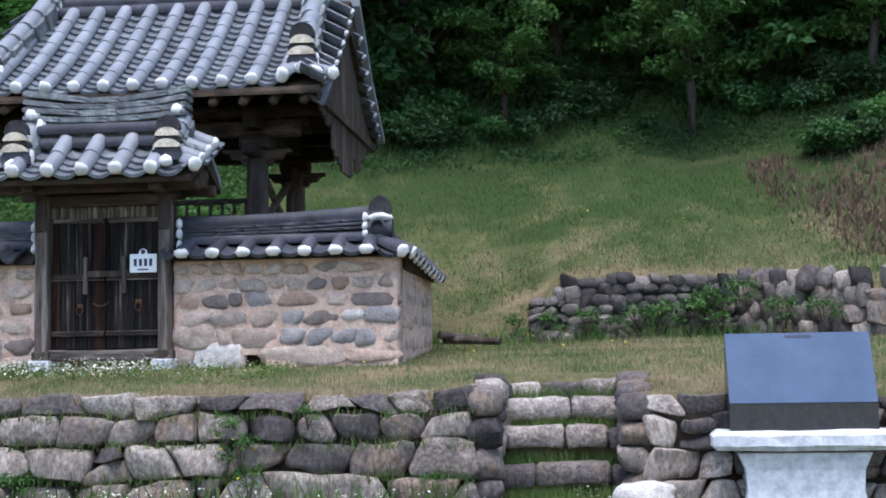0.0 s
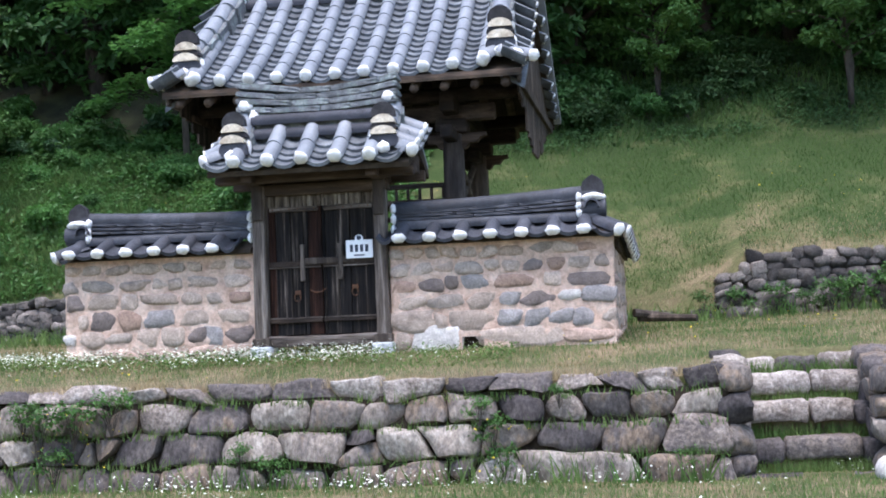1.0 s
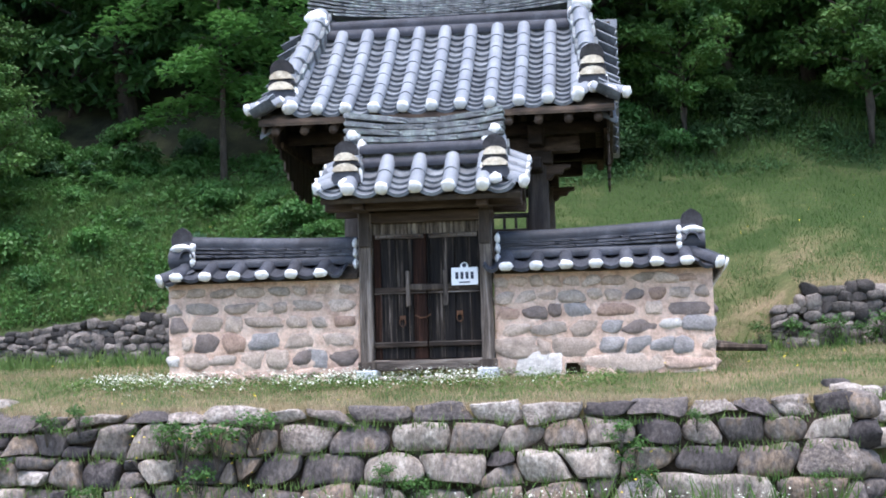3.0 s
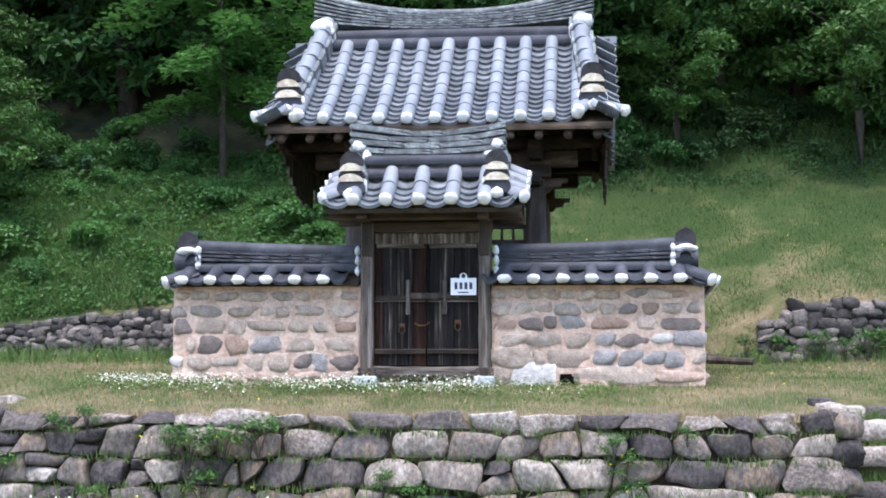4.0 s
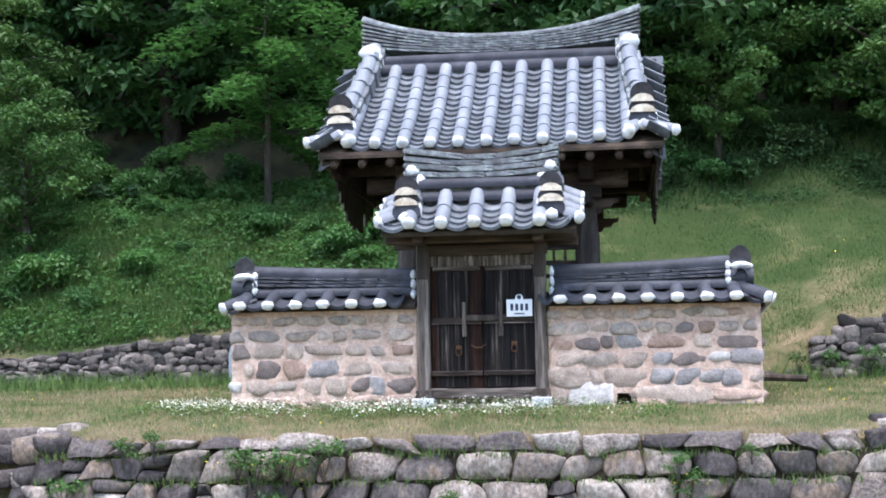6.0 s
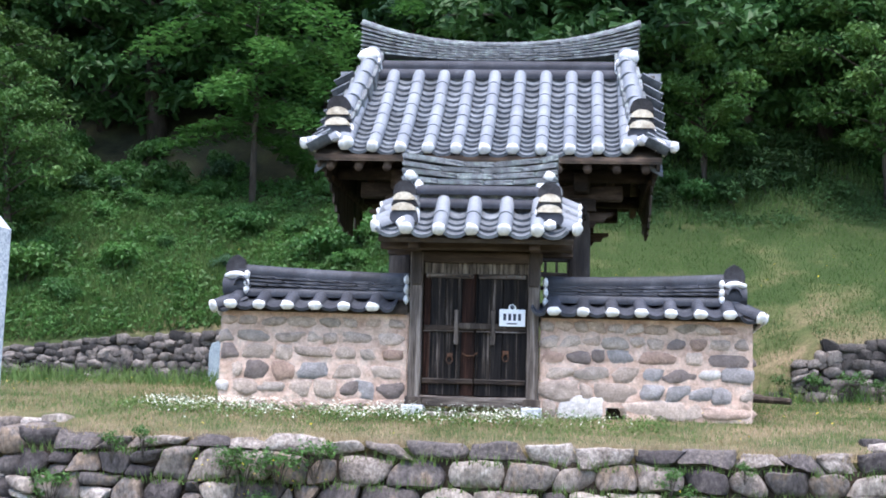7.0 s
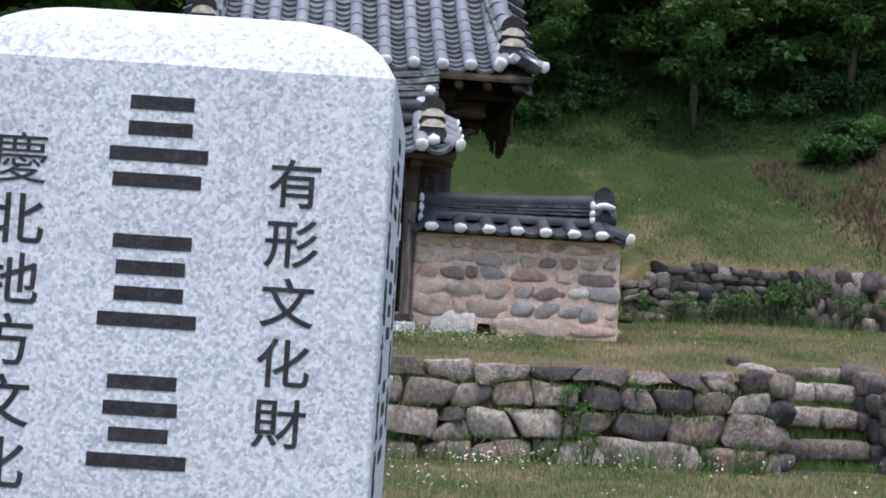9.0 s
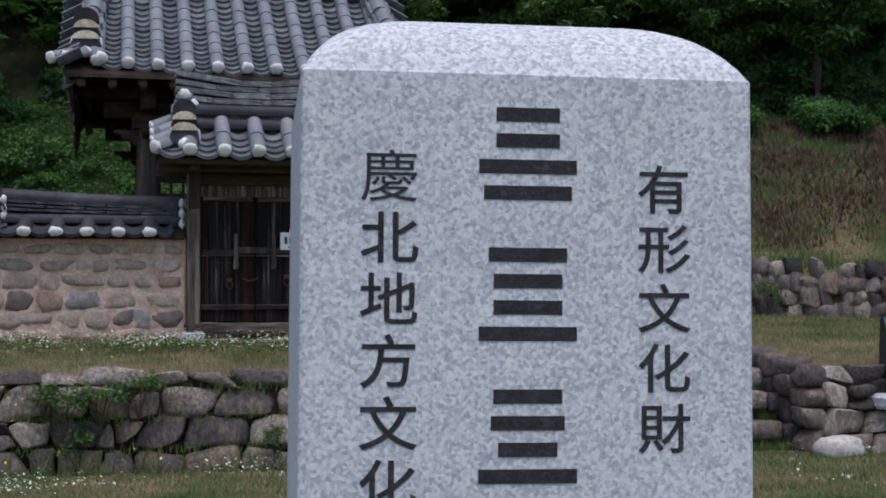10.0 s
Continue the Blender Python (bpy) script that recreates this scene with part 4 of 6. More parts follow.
# short tiles along the gable edges
for sx in (-1, 1):
    for i in range(9):
        y, z, a = big_profile(0.1 + 0.29 * i)
        up = 0.06 * (1 - i / 9) + 0.14 * max(0.0, 1 - i / 3)
        for yy in ((y,) if i == 8 else (y, 2 * RY - y)):
            m = pose(sx * 1.96, yy, z + up, 0, 0, sx * 90)
            put("cover_tile", COVER, pavilion, m @ pose(0, -0.27, -0.2, 28, 0, 0))
            put("plaster_end", ENDS[i % 3], pavilion, m @ pose(0, -0.285, -0.18, 28, 0, 0) @ Matrix.Scale(0.85, 4))
            put("pan_tile", PAN, pavilion, m @ pose(-sx * 0.145, -0.28, -0.26, 28, 0, 0) @ Matrix.Diagonal((0.9, 1, 1, 1)))
    verge = bmesh.new()
    strip = []
    for i in range(9):
        y, z, a = big_profile(0.15 + 2.35 * i / 8)
        strip.append([verge.verts.new((sx * xx, y, z + zz)) for xx, zz in ((1.85, -0.12), (2.22, -0.32), (2.22, -0.26), (1.85, -0.04))])
    for r0, r1 in zip(strip, strip[1:]):
        for k in range(4):
            verge.faces.new((r0[k], r0[(k + 1) % 4], r1[(k + 1) % 4], r1[k]))
    verge.faces.new(strip[0])
    verge.faces.new(strip[-1][::-1])
    bmesh.ops.recalc_face_normals(verge, faces=verge.faces[:])
    part("verge_bed", verge, PANGREY, pavilion)
    # sloping ridge with its stacked end
    core = data_of(rough_box(-0.15, 0.15, 0, 0.37, -0.24, 0.02, 0.015, 0.008, 5, 2), "ridge_tile", TILE_OLD)
    for i in range(6):
        s = 0.35 + 0.36 * i
        y, z, a = big_profile(s)
        lean = 1.94 - 0.03 * i
        m = pose(sx * lean, y, z + 0.27, a, 0, 0)
        for side in (1, -1):
            mm = m if side == 1 else pose(0, 2 * RY, 0, 0, 0, 180) @ pose(-2 * sx * lean, 0, 0) @ m
            put("cover_tile", COVER, pavilion, mm @ Matrix.Diagonal((1.3, 1.06, 1.3, 1)))
            put("ridge_tile", core, pavilion, mm)
    crest(pavilion, pose(sx * 1.95, 1.16, 3.5, 0, 0, sx * 3), TILE, 1.12)
    for dx, yaw in ((-0.1, -18), (0.12, 22)):
        put("cover_tile", COVER, pavilion, pose(sx * (1.95 + dx), 1.12, 3.42, 0, 0, sx * yaw) @ pose(0, -0.24, 0, 24, 0, 0))
        put("plaster_end", ENDS[2], pavilion, pose(sx * (1.95 + dx), 1.12, 3.42, 0, 0, sx * yaw) @ pose(0, -0.26, 0.01, 24, 0, 0))
    put("cover_tile", COVER, pavilion, pose(sx * 2.1, 1.2, 3.42, 0, 0, sx * 48) @ pose(0, -0.32, 0, 18, 0, 0))
    put("plaster_end", ENDS[0], pavilion, pose(sx * 2.1, 1.2, 3.42, 0, 0, sx * 48) @ pose(0, -0.34, 0.01, 18, 0, 0))
    part("plaster_lump", blob(0.15, 0.13, 0.12, 20 + sx), PLASTER, pavilion, "white plaster lump", pose(sx * 1.83, RY - 0.35, 5.02), True)
    part("plaster_lump", blob(0.07, 0.07, 0.16, 23 + sx), PLASTER, pavilion, "", pose(sx * 1.7, RY - 0.34, 4.86), True)
    # plank screen below the gable, with a ragged lower edge
    r = random.Random(30 + sx)
    y = 1.12
    while y < 2 * RY - 1.12:
        w = r.uniform(0.17, 0.24)
        yc = y + w / 2
        f = 1 - abs(yc - RY) / (RY - 1.0)
        top = 3.25 + 1.5 * f
        low = 3.2 - 0.62 * smooth(0.0, 0.9, f) - r.uniform(0, 0.07)
        if r.random() < 0.1:
            low += 0.2
        part("screen_board", rough_box(sx * 2.12 - 0.014, sx * 2.12 + 0.014, y + 0.006, y + w - 0.004, low, top, 0.004, 0.004, r.randint(0, 999), 4), WOOD, pavilion)
        y += w
    for z0, y0, y1 in ((3.05, 1.7, 4.5), (3.6, 1.6, 4.6)):
        part("screen_batten", rough_box(sx * 2.085 - 0.02, sx * 2.085 + 0.02, y0, y1, z0, z0 + 0.08, 0.005, 0.004, 71, 4), BEAM, pavilion)
    part("verge_board", rough_box(sx * 2.16 - 0.02, sx * 2.16 + 0.02, 1.0, 2 * RY - 1.0, 3.14, 3.26, 0.006, 0.003, 77, 4), WOOD, pavilion)
# ridge
part("ridge_core", box(-1.8, 1.8, RY - 0.1, RY + 0.1, 4.7, 5.0), TILE_OLD, pavilion)
round_course(pavilion, -1.76, 1.76, RY - 0.29, 4.75, BAND, 0.1)
round_course(pavilion, -1.74, 1.74, RY - 0.18, 4.9, BAND, 0.1)
part("ridge_bed", box(-1.76, 1.76, RY - 0.3, RY, 4.5, 4.86), BAND, pavilion)
ridge_stack(pavilion, -1.98, 1.98, RY, lambda x, k: 5.03 + 0.036 * k + (0.15 + 0.026 * k) * abs(x / 1.98) ** 2.3, 7, 0.036, 0.3, TILE_OLD, 0.36, 12)
n_top = 12
for i in range(n_top):
    top_z = lambda x: 5.265 + 0.335 * abs(x / 2.0) ** 2.3
    a, b = -2.0 + 4.0 * i / n_top, -2.0 + 4.0 * (i + 1) / n_top
    put("ridge_cover_tile", data_of(shell(0.085, math.hypot(b - a, top_z(b) - top_z(a)) + 0.01, 0.03, -10, 190, 8, 0.98), "ridge_cover_tile", TILE_OLD, True), pavilion, pose(a, RY, top_z(a) - 0.03, 0, 0, -90) @ pose(0, 0, 0, math.degrees(math.atan2(top_z(b) - top_z(a), b - a)), 0, 0))
# timber frame; DARKWOOD members carry the under-eave shade in their colour
def carved_arm(x, y, reach, low, top):
    """A bracket arm with a scalloped underside, one mesh."""
    bm = bmesh.new()
    h = top - low
    half = [(0.16, 0.0), (0.2, 0.24), (0.42, 0.3), (0.5, 0.52), (0.74, 0.55), (0.82, 0.78), (1.0, 0.84), (1.0, 1.0)]
    prof = [(-u * reach, low + v * h) for u, v in reversed(half)] + [(u * reach, low + v * h) for u, v in half]
    a = [bm.verts.new((x + u, y - 0.06, z)) for u, z in prof]
    b = [bm.verts.new((x + u, y + 0.06, z)) for u, z in prof]
    bm.faces.new(a)
    bm.faces.new(b[::-1])
    for i in range(len(a)):
        j = (i + 1) % len(a)
        bm.faces.new((a[j], a[i], b[i], b[j]))
    bmesh.ops.recalc_face_normals(bm, faces=bm.faces[:])
    return part("bracket_wing", bm, BEAM, pavilion, "scalloped wooden bracket arm")


for x in (-1.2, 1.2):
    for y in (2.0, 4.2):
        z0 = terrace_z(x, y)
        col = part("column", tube([(x, y, z0 + 0.12), (x, y, 1.4), (x, y, 2.85)], [0.15, 0.145, 0.13], 14), WOOD, pavilion, "round weathered wooden column", smooth=True)
        part("column_base", stone_bm(0.5, 0.3, 0.5, int(x * 10 + y), 0.6, 0.1), FIELD, pavilion, "field stone base", pose(x, y, z0 + 0.02), True)
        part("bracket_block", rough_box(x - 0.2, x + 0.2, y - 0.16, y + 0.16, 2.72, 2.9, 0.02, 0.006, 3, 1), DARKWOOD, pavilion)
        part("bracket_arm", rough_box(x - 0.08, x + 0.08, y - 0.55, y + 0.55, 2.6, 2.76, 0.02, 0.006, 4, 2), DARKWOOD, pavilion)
        carved_arm(x, y, 0.42, 2.46, 2.72)
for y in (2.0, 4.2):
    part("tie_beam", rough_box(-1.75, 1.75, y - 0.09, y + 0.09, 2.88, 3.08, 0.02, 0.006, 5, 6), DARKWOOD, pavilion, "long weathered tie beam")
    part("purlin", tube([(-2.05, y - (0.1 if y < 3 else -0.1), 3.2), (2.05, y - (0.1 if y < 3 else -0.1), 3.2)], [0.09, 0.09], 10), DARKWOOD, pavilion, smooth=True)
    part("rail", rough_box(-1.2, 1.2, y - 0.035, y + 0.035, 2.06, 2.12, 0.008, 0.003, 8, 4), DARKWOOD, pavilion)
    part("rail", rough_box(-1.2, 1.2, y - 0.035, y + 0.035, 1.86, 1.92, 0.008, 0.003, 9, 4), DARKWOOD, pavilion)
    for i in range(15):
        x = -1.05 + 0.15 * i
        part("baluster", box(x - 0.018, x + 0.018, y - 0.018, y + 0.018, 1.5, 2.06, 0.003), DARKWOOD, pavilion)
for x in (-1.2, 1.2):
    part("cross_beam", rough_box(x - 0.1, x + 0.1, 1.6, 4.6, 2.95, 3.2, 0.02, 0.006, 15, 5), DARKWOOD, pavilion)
    part("brace", tube([(x, 2.1, 1.75), (x, 3.9, 2.6)], [0.05, 0.05], 8), WOOD, pavilion)
    part("brace", tube([(x, 2.1, 2.55), (x, 4.1, 1.7)], [0.05, 0.05], 8), WOOD, pavilion)
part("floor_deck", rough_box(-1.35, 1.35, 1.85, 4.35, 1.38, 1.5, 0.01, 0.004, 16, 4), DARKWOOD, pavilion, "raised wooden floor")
for i in range(12):
    x = -2.0 + 0.364 * i
    for s in (1, -1):
        pts = [(x, RY - s * 2.12, 3.13), (x, RY - s * 1.2, 3.6), (x, RY, 4.3)]
        rafter = part("rafter", tube(pts, [0.055, 0.06, 0.06], 9), BEAM, pavilion, "round rafter" if i == 0 and s == 1 else "", smooth=True)
for s in (1, -1):
    part("eave_board", rough_box(-2.2, 2.2, RY - s * 2.13 - 0.04, RY - s * 2.13 + 0.04, 3.23, 3.29, 0.006, 0.003, 17, 8), BEAM, pavilion, "reddish brown eave board")

# ---- the lower terrace wall ----
terrace_wall = thing("wall_terrace", "dry stone terrace wall of large grey field stones with grass growing in the joints", "wall", kind="structure")
# the joints of each course along the wall
C1 = [-4.45, -4.05, -3.55, -3.28, -2.69, -2.26, -1.89, -1.27, -0.9, -0.45, 0.15, 0.7, 1.21, 1.77, 2.2, 2.73, 3.16, 3.55, 3.89, 4.26]
C2 = [-4.45, -4.1, -3.85, -3.55, -3.25, -2.97, -2.59, -2.18, -1.8, -1.44, -1.17, -0.63, -0.05, 0.51, 0.98, 1.41, 1.78, 2.25, 2.65, 3.0, 3.43, 3.81, 4.24]
C3 = [-4.5, -4.2, -3.75, -3.39, -3.08, -2.7, -2.48, -2.15, -1.7, -1.58, -1.38, -0.93, -0.32, 0.23, 0.83, 1.13, 1.58, 2.1, 2.61, 3.16, 3.71, 4.29]
C4 = [-4.5, -4.05, -3.6, -3.21, -2.8, -2.34, -2.07, -1.71, -1.4, -0.94, -0.42, 0.09, 0.68, 1.19, 1.8, 1.98, 2.46, 3.52, 4.05, 4.29]


def random_course(x0, x1, lo, hi, seed):
    r = random.Random(seed)
    out = [x0]
    while out[-1] + hi < x1:
        out.append(out[-1] + r.uniform(lo, hi))
    return out + [x1]


def block_bm(quad, depth, seed, roundness, bulge, n=6):
    """A dressed field stone that fills its place in the wall: four corners (x, z), a swelling face, worn edges."""
    bm = bmesh.new()
    r = random.Random(seed)
    off = Vector((r.uniform(0, 90), r.uniform(0, 90), r.uniform(0, 90)))
    (ax, az), (bx, bz), (cx, cz), (dx, dz) = quad
    mx, mz = (ax + bx + cx + dx) / 4, (az + bz + cz + dz) / 4
    lean_x, lean_z = r.uniform(-0.05, 0.05), r.uniform(-0.03, 0.05)
    corner = [roundness * r.uniform(0.0, 2.0) for _ in range(4)]
    g = []
    for i in range(n + 1):
        row = []
        for j in range(n + 1):
            u, v = math.sin((2 * i / n - 1) * math.pi / 2), math.sin((2 * j / n - 1) * math.pi / 2)
            k = corner[(1 if u > 0 else 0) + (2 if v > 0 else 0)]
            p, q = u * (1 - k * v * v * abs(u) * 0.5), v * (1 - k * u * u * abs(v) * 0.5)
            s0, t0 = (p + 1) / 2, (q + 1) / 2
            x = (ax * (1 - s0) + bx * s0) * (1 - t0) + (dx * (1 - s0) + cx * s0) * t0 - mx
            z = (az * (1 - s0) + bz * s0) * (1 - t0) + (dz * (1 - s0) + cz * s0) * t0 - mz
            w = noise.noise(Vector((x * 5, z * 5, 0)) + off)
            edge = max(abs(u), abs(v)) ** 9
            y = bulge * edge + 0.05 * w + lean_x * u + lean_z * v + 0.012 * noise.noise(Vector((x * 15, z * 15, 3)) + off)
            x += 0.045 * noise.noise(Vector((x * 4.5, 7, z * 4.5)) + off)
            z += 0.045 * noise.noise(Vector((9, x * 4.5, z * 4.5)) + off)
            row.append(bm.verts.new((x, y, z)))
        g.append(row)
    for i in range(n):
        for j in range(n):
            bm.faces.new((g[i][j], g[i + 1][j], g[i + 1][j + 1], g[i][j + 1]))
    rim = [g[i][0] for i in range(n)] + [g[n][j] for j in range(n)] + [g[i][n] for i in range(n, 0, -1)] + [g[0][j] for j in range(n, 0, -1)]
    back = [bm.verts.new((v.co.x * 0.9, depth, v.co.z * 0.9)) for v in rim]
    for k in range(len(rim)):
        m = (k + 1) % len(rim)
        bm.faces.new((rim[m], rim[k], back[k], back[m]))
    bm.faces.new(back)
    bmesh.ops.recalc_face_normals(bm, faces=bm.faces[:])
    return bm, mx, mz


LEVELS = (-1.27, -0.93, -0.64, -0.375, -0.215)


def level(k, x):
    """The wavering bed joint under a course."""
    amp = 0.0 if k == 0 else 0.07 if k < 4 else 0.02
    return LEVELS[k] + amp * noise.noise(Vector((x * 2.1, k * 7.3, 1.5))) * 1.6


def fitted_course(parent, cuts, k, seed, dz=0.0, cap=False):
    """One course of stones, each shaped to the joints round it; tall ones are split here and there."""
    r = random.Random(seed)
    slant = [r.uniform(-0.085, 0.085) for _ in cuts]
    gap = 0.003
    for i, (a, b) in enumerate(zip(cuts, cuts[1:])):
        up = r.uniform(-0.035, 0.03) if cap else 0.0
        a0, a1, b0, b1 = a - slant[i] + gap, a + slant[i] + gap, b - slant[i + 1] - gap, b + slant[i + 1] - gap
        pieces = [((a0, level(k, a0) + gap + dz), (b0, level(k, b0) + gap + dz), (b1, level(k + 1, b1) - gap + up + dz), (a1, level(k + 1, a1) - gap + up + dz))]
        if not cap and b - a < 0.38 and r.random() < 0.22:
            (p, q, c, d), f = pieces[0], r.uniform(0.35, 0.6)
            m0 = (d[0] * f + p[0] * (1 - f), d[1] * f + p[1] * (1 - f) + r.uniform(-0.03, 0.03))
            m1 = (c[0] * f + q[0] * (1 - f), c[1] * f + q[1] * (1 - f) + r.uniform(-0.03, 0.03))
            pieces = [(p, q, (m1[0], m1[1] - gap), (m0[0], m0[1] - gap)), ((m0[0], m0[1] + gap), (m1[0], m1[1] + gap), c, d)]
        for quad in pieces:
            bm, mx, mz = block_bm(quad, 0.34, r.randint(0, 99999), 0.16 if cap else 0.3, 0.045 if cap else 0.055)
            part("stone", bm, CAPSTONE if cap or r.random() < 0.2 else FIELD, parent, m=pose(mx, -2.82 + 0.055 * k + r.uniform(-0.03, 0.03), mz), smooth=True)


for k, cuts in enumerate((C4, C3, C2, C1)):
    fitted_course(terrace_wall, cuts, k, 31 + k, 0.0, k == 3)
    fitted_course(terrace_wall, random_course(5.7, 11.5, 0.26, 0.5, 77 + k), k, 55 + k, -0.04, k == 3)
    fitted_course(terrace_wall, random_course(-11.0, -5.72, 0.26, 0.5, 66 + k), k, 44 + k, 0.03, k == 3)
for a, b in ((-11.2, -5.73), (-4.47, 4.27), (5.69, 11.7)):
    part("earth_backing", box(a, b, -2.6, -2.2, -1.5, -0.36), SOIL, terrace_wall)


def stair(name, xa, xb, seed, label):
    st = thing(name, label, "steps")
    for i, (zt, y) in enumerate(((-1.16, -2.75), (-0.87, -2.3), (-0.56, -1.98), (-0.29, -1.62), (-0.14, -1.2))):
        r = random.Random(seed + i)
        x = xa + r.uniform(0.0, 0.15)
        while x < xb - 0.15:
            w = min(r.uniform(0.38, 0.7), xb - x)
            h = 0.2
            part("step_stone", rough_box(-w * 0.49, w * 0.49, -0.21, 0.21, -h / 2, h / 2, 0.03, 0.013, seed * 13 + int(x * 100), 3), CAPSTONE, st, m=pose(x + w / 2, y + 0.2 + r.uniform(-0.03, 0.03), zt - h / 2 + r.uniform(-0.02, 0.02), 0, r.uniform(-2, 2), r.uniform(-4, 4)), smooth=True)
            x += w
        part("earth_fill", rough_box(xa, xb, y + 0.15, y + 0.75, -1.5, zt - 0.1, 0.03, 0.02, seed + i, 4), GRASS if i else SOIL, st)
    for side, x in ((0, xa + 0.02), (1, xb - 0.02)):
        r = random.Random(seed + 40 + side)
        for y in (-2.45, -2.05, -1.65, -1.3):
            top = terrace_z(x, y) + 0.03
            z = -1.2
            while z < top - 0.1:
                h = min(r.uniform(0.22, 0.34), top - z + 0.03)
                part("cheek_stone", stone_bm(0.3, h, 0.42, r.randint(0, 9999), 0.5, 0.12), FIELD, st, m=pose(x, y, z + h / 2, 0, 0, r.uniform(-8, 8)), smooth=True)
                z += h
    return st


stair("stone_steps", 4.3, 5.66, 3, "uneven stone steps with grass between them in the terrace wall")
stair("stone_steps", -5.73, -4.5, 4, "uneven stone steps with grass between them in the terrace wall")

# ---- dry stone walls at the hill's foot ----
far_west = thing("wall_hillfoot_west", "old dark dry stone wall at the foot of the hill", "wall", kind="structure")
far_east = thing("wall_hillfoot_east", "tumbledown grey dry stone wall at the foot of the hill", "wall", kind="structure")
for k in range(7):
    r = random.Random(k + 60)
    for wall, x0, x1, mt in ((far_west, -10.5, -2.6, DARKSTONE), (far_east, 4.4, 12.0, DARKSTONE)):
        cuts = random_course(x0, x1, 0.12, 0.27, 100 + k + (90 if wall is far_east else 0))
        for a, b in zip(cuts, cuts[1:]):
            xm = (a + b) / 2
            base = terrace_z(xm, y_far(xm) - 0.2) - 0.03
            rise = (bank_top(xm) + 0.04 - base) / 7
            if xm > 7.3 and (k % 2 or r.random() < 0.15):
                continue
            tall_k = 2.0 if xm > 7.3 else 1.0
            z0 = base + rise * k + r.uniform(-0.03, 0.03)
            mm = pose(xm, y_far(xm) - 0.1 + 0.015 * k + r.uniform(-0.04, 0.04), z0 + rise * tall_k / 2, r.uniform(-12, 12), r.uniform(-14, 14), r.uniform(-15, 15))
            part("stone", stone_bm((b - a) * (1.35 if xm > 7.3 else 1.1), rise * tall_k * r.uniform(1.1, 1.75), 0.26, r.randint(0, 99999), 0.55, 0.14, 1), FIELD if xm > 7.3 and r.random() < 0.6 else mt, wall, m=mm, smooth=True)
for wall, x0, x1 in ((far_west, -10.5, -2.6), (far_east, 4.4, 7.3)):
    bm = bmesh.new()
    for i in range(20):
        a, b = x0 + (x1 - x0) * i / 20, x0 + (x1 - x0) * (i + 1) / 20
        box(a, b, y_far(a) - 0.02, y_far(a) + 0.1, 0.0, min(bank_top(a), bank_top(b)) - 0.04, bm=bm)
    part("earth_backing", bm, SOIL, wall)
rubble = random.Random(77)
for i in range(14):
    x = rubble.uniform(3.5, 4.9)
    w = rubble.uniform(0.12, 0.3)
    y = y_far(x) - rubble.uniform(0.1, 0.45)
    st = tagged(put("fallen_stone", data_of(stone_bm(w, w * 0.6, w * 0.8, i + 500, 0.5, 0.14, 1), "fallen_stone", DARKSTONE, True), None, pose(x, y, terrace_z(x, y) + w * 0.2, 0, 0, rubble.uniform(0, 360))), "loose grey stone fallen in the grass", "stone", "fallen stones")
for i, (a, b) in enumerate((((3.35, 3.3, 0.36), (4.1, 3.0, 0.32)), ((3.3, 3.15, 0.42), (3.75, 3.4, 0.36)))):
    bm = tube([a, b], [0.055, 0.045], 8)
    tagged(put("fallen_beam", data_of(bm, "fallen_beam", WOOD)), "dark rotten beam lying in the grass", "timber", "fallen beams")

# bluish upright tablet in front of the western wall
tablet = bmesh.new()
prof = [(-0.155, -0.05), (-0.16, 0.5), (-0.12, 0.62), (0.0, 0.67), (0.12, 0.62), (0.16, 0.5), (0.155, -0.05)]
ta = [tablet.verts.new((x, -0.05, z)) for x, z in prof]
tb = [tablet.verts.new((x, 0.05, z)) for x, z in prof]
tablet.faces.new(ta)
tablet.faces.new(tb[::-1])
for i in range(len(ta)):
    j = (i + 1) % len(ta)
    tablet.faces.new((ta[j], ta[i], tb[i], tb[j]))
bmesh.ops.bevel(tablet, geom=tablet.edges[:], offset=0.012, segments=1, affect="EDGES")
TABLET = mat("bluish_slate", [(0.3, (0.22, 0.27, 0.3)), (0.7, (0.36, 0.42, 0.45))], 7, 0.8, 0.4, 40, 0.05)
tagged(put("stone_tablet", data_of(tablet, "stone_tablet", TABLET), None, pose(-4.5, 5.5, 0.37)), "small bluish-grey upright stone tablet with a rounded top", "tablet")

# pale boulder by the steps
tagged(put("boulder", data_of(stone_bm(0.44, 0.26, 0.34, 5, 0.35, 0.14, 3), "boulder", TONES["w"], True), None, pose(5.68, -3.0, -1.1, 0, 6, 10)), "smooth white boulder lying in the grass", "boulder")

# ---- the low information stand ----
stand = thing("information_stand", "sloping slate-blue information panel on a white stone pedestal", "sign stand", at=(7.02, -2.95, -1.2))
wp = stand.location
ped = bmesh.new()
rows = [(-1.3, 0.60), (-1.2, 0.5), (-1.05, 0.47), (-0.88, 0.48), (-0.74, 0.54)]
ring = []
for z, hw in rows:
    d = hw * 0.45
    ring.append([ped.verts.new(p) for p in ((7.0 - hw, -2.75 - d, z), (7.0 + hw, -2.75 - d, z), (7.0 + hw, -2.75 + d, z), (7.0 - hw, -2.75 + d, z))])
for r0, r1 in zip(ring, ring[1:]):
    for k in range(4):
        ped.faces.new((r0[k], r0[(k + 1) % 4], r1[(k + 1) % 4], r1[k]))
ped.faces.new(ring[0][::-1])
ped.faces.new(ring[-1])
back = Matrix.Translation(-wp)
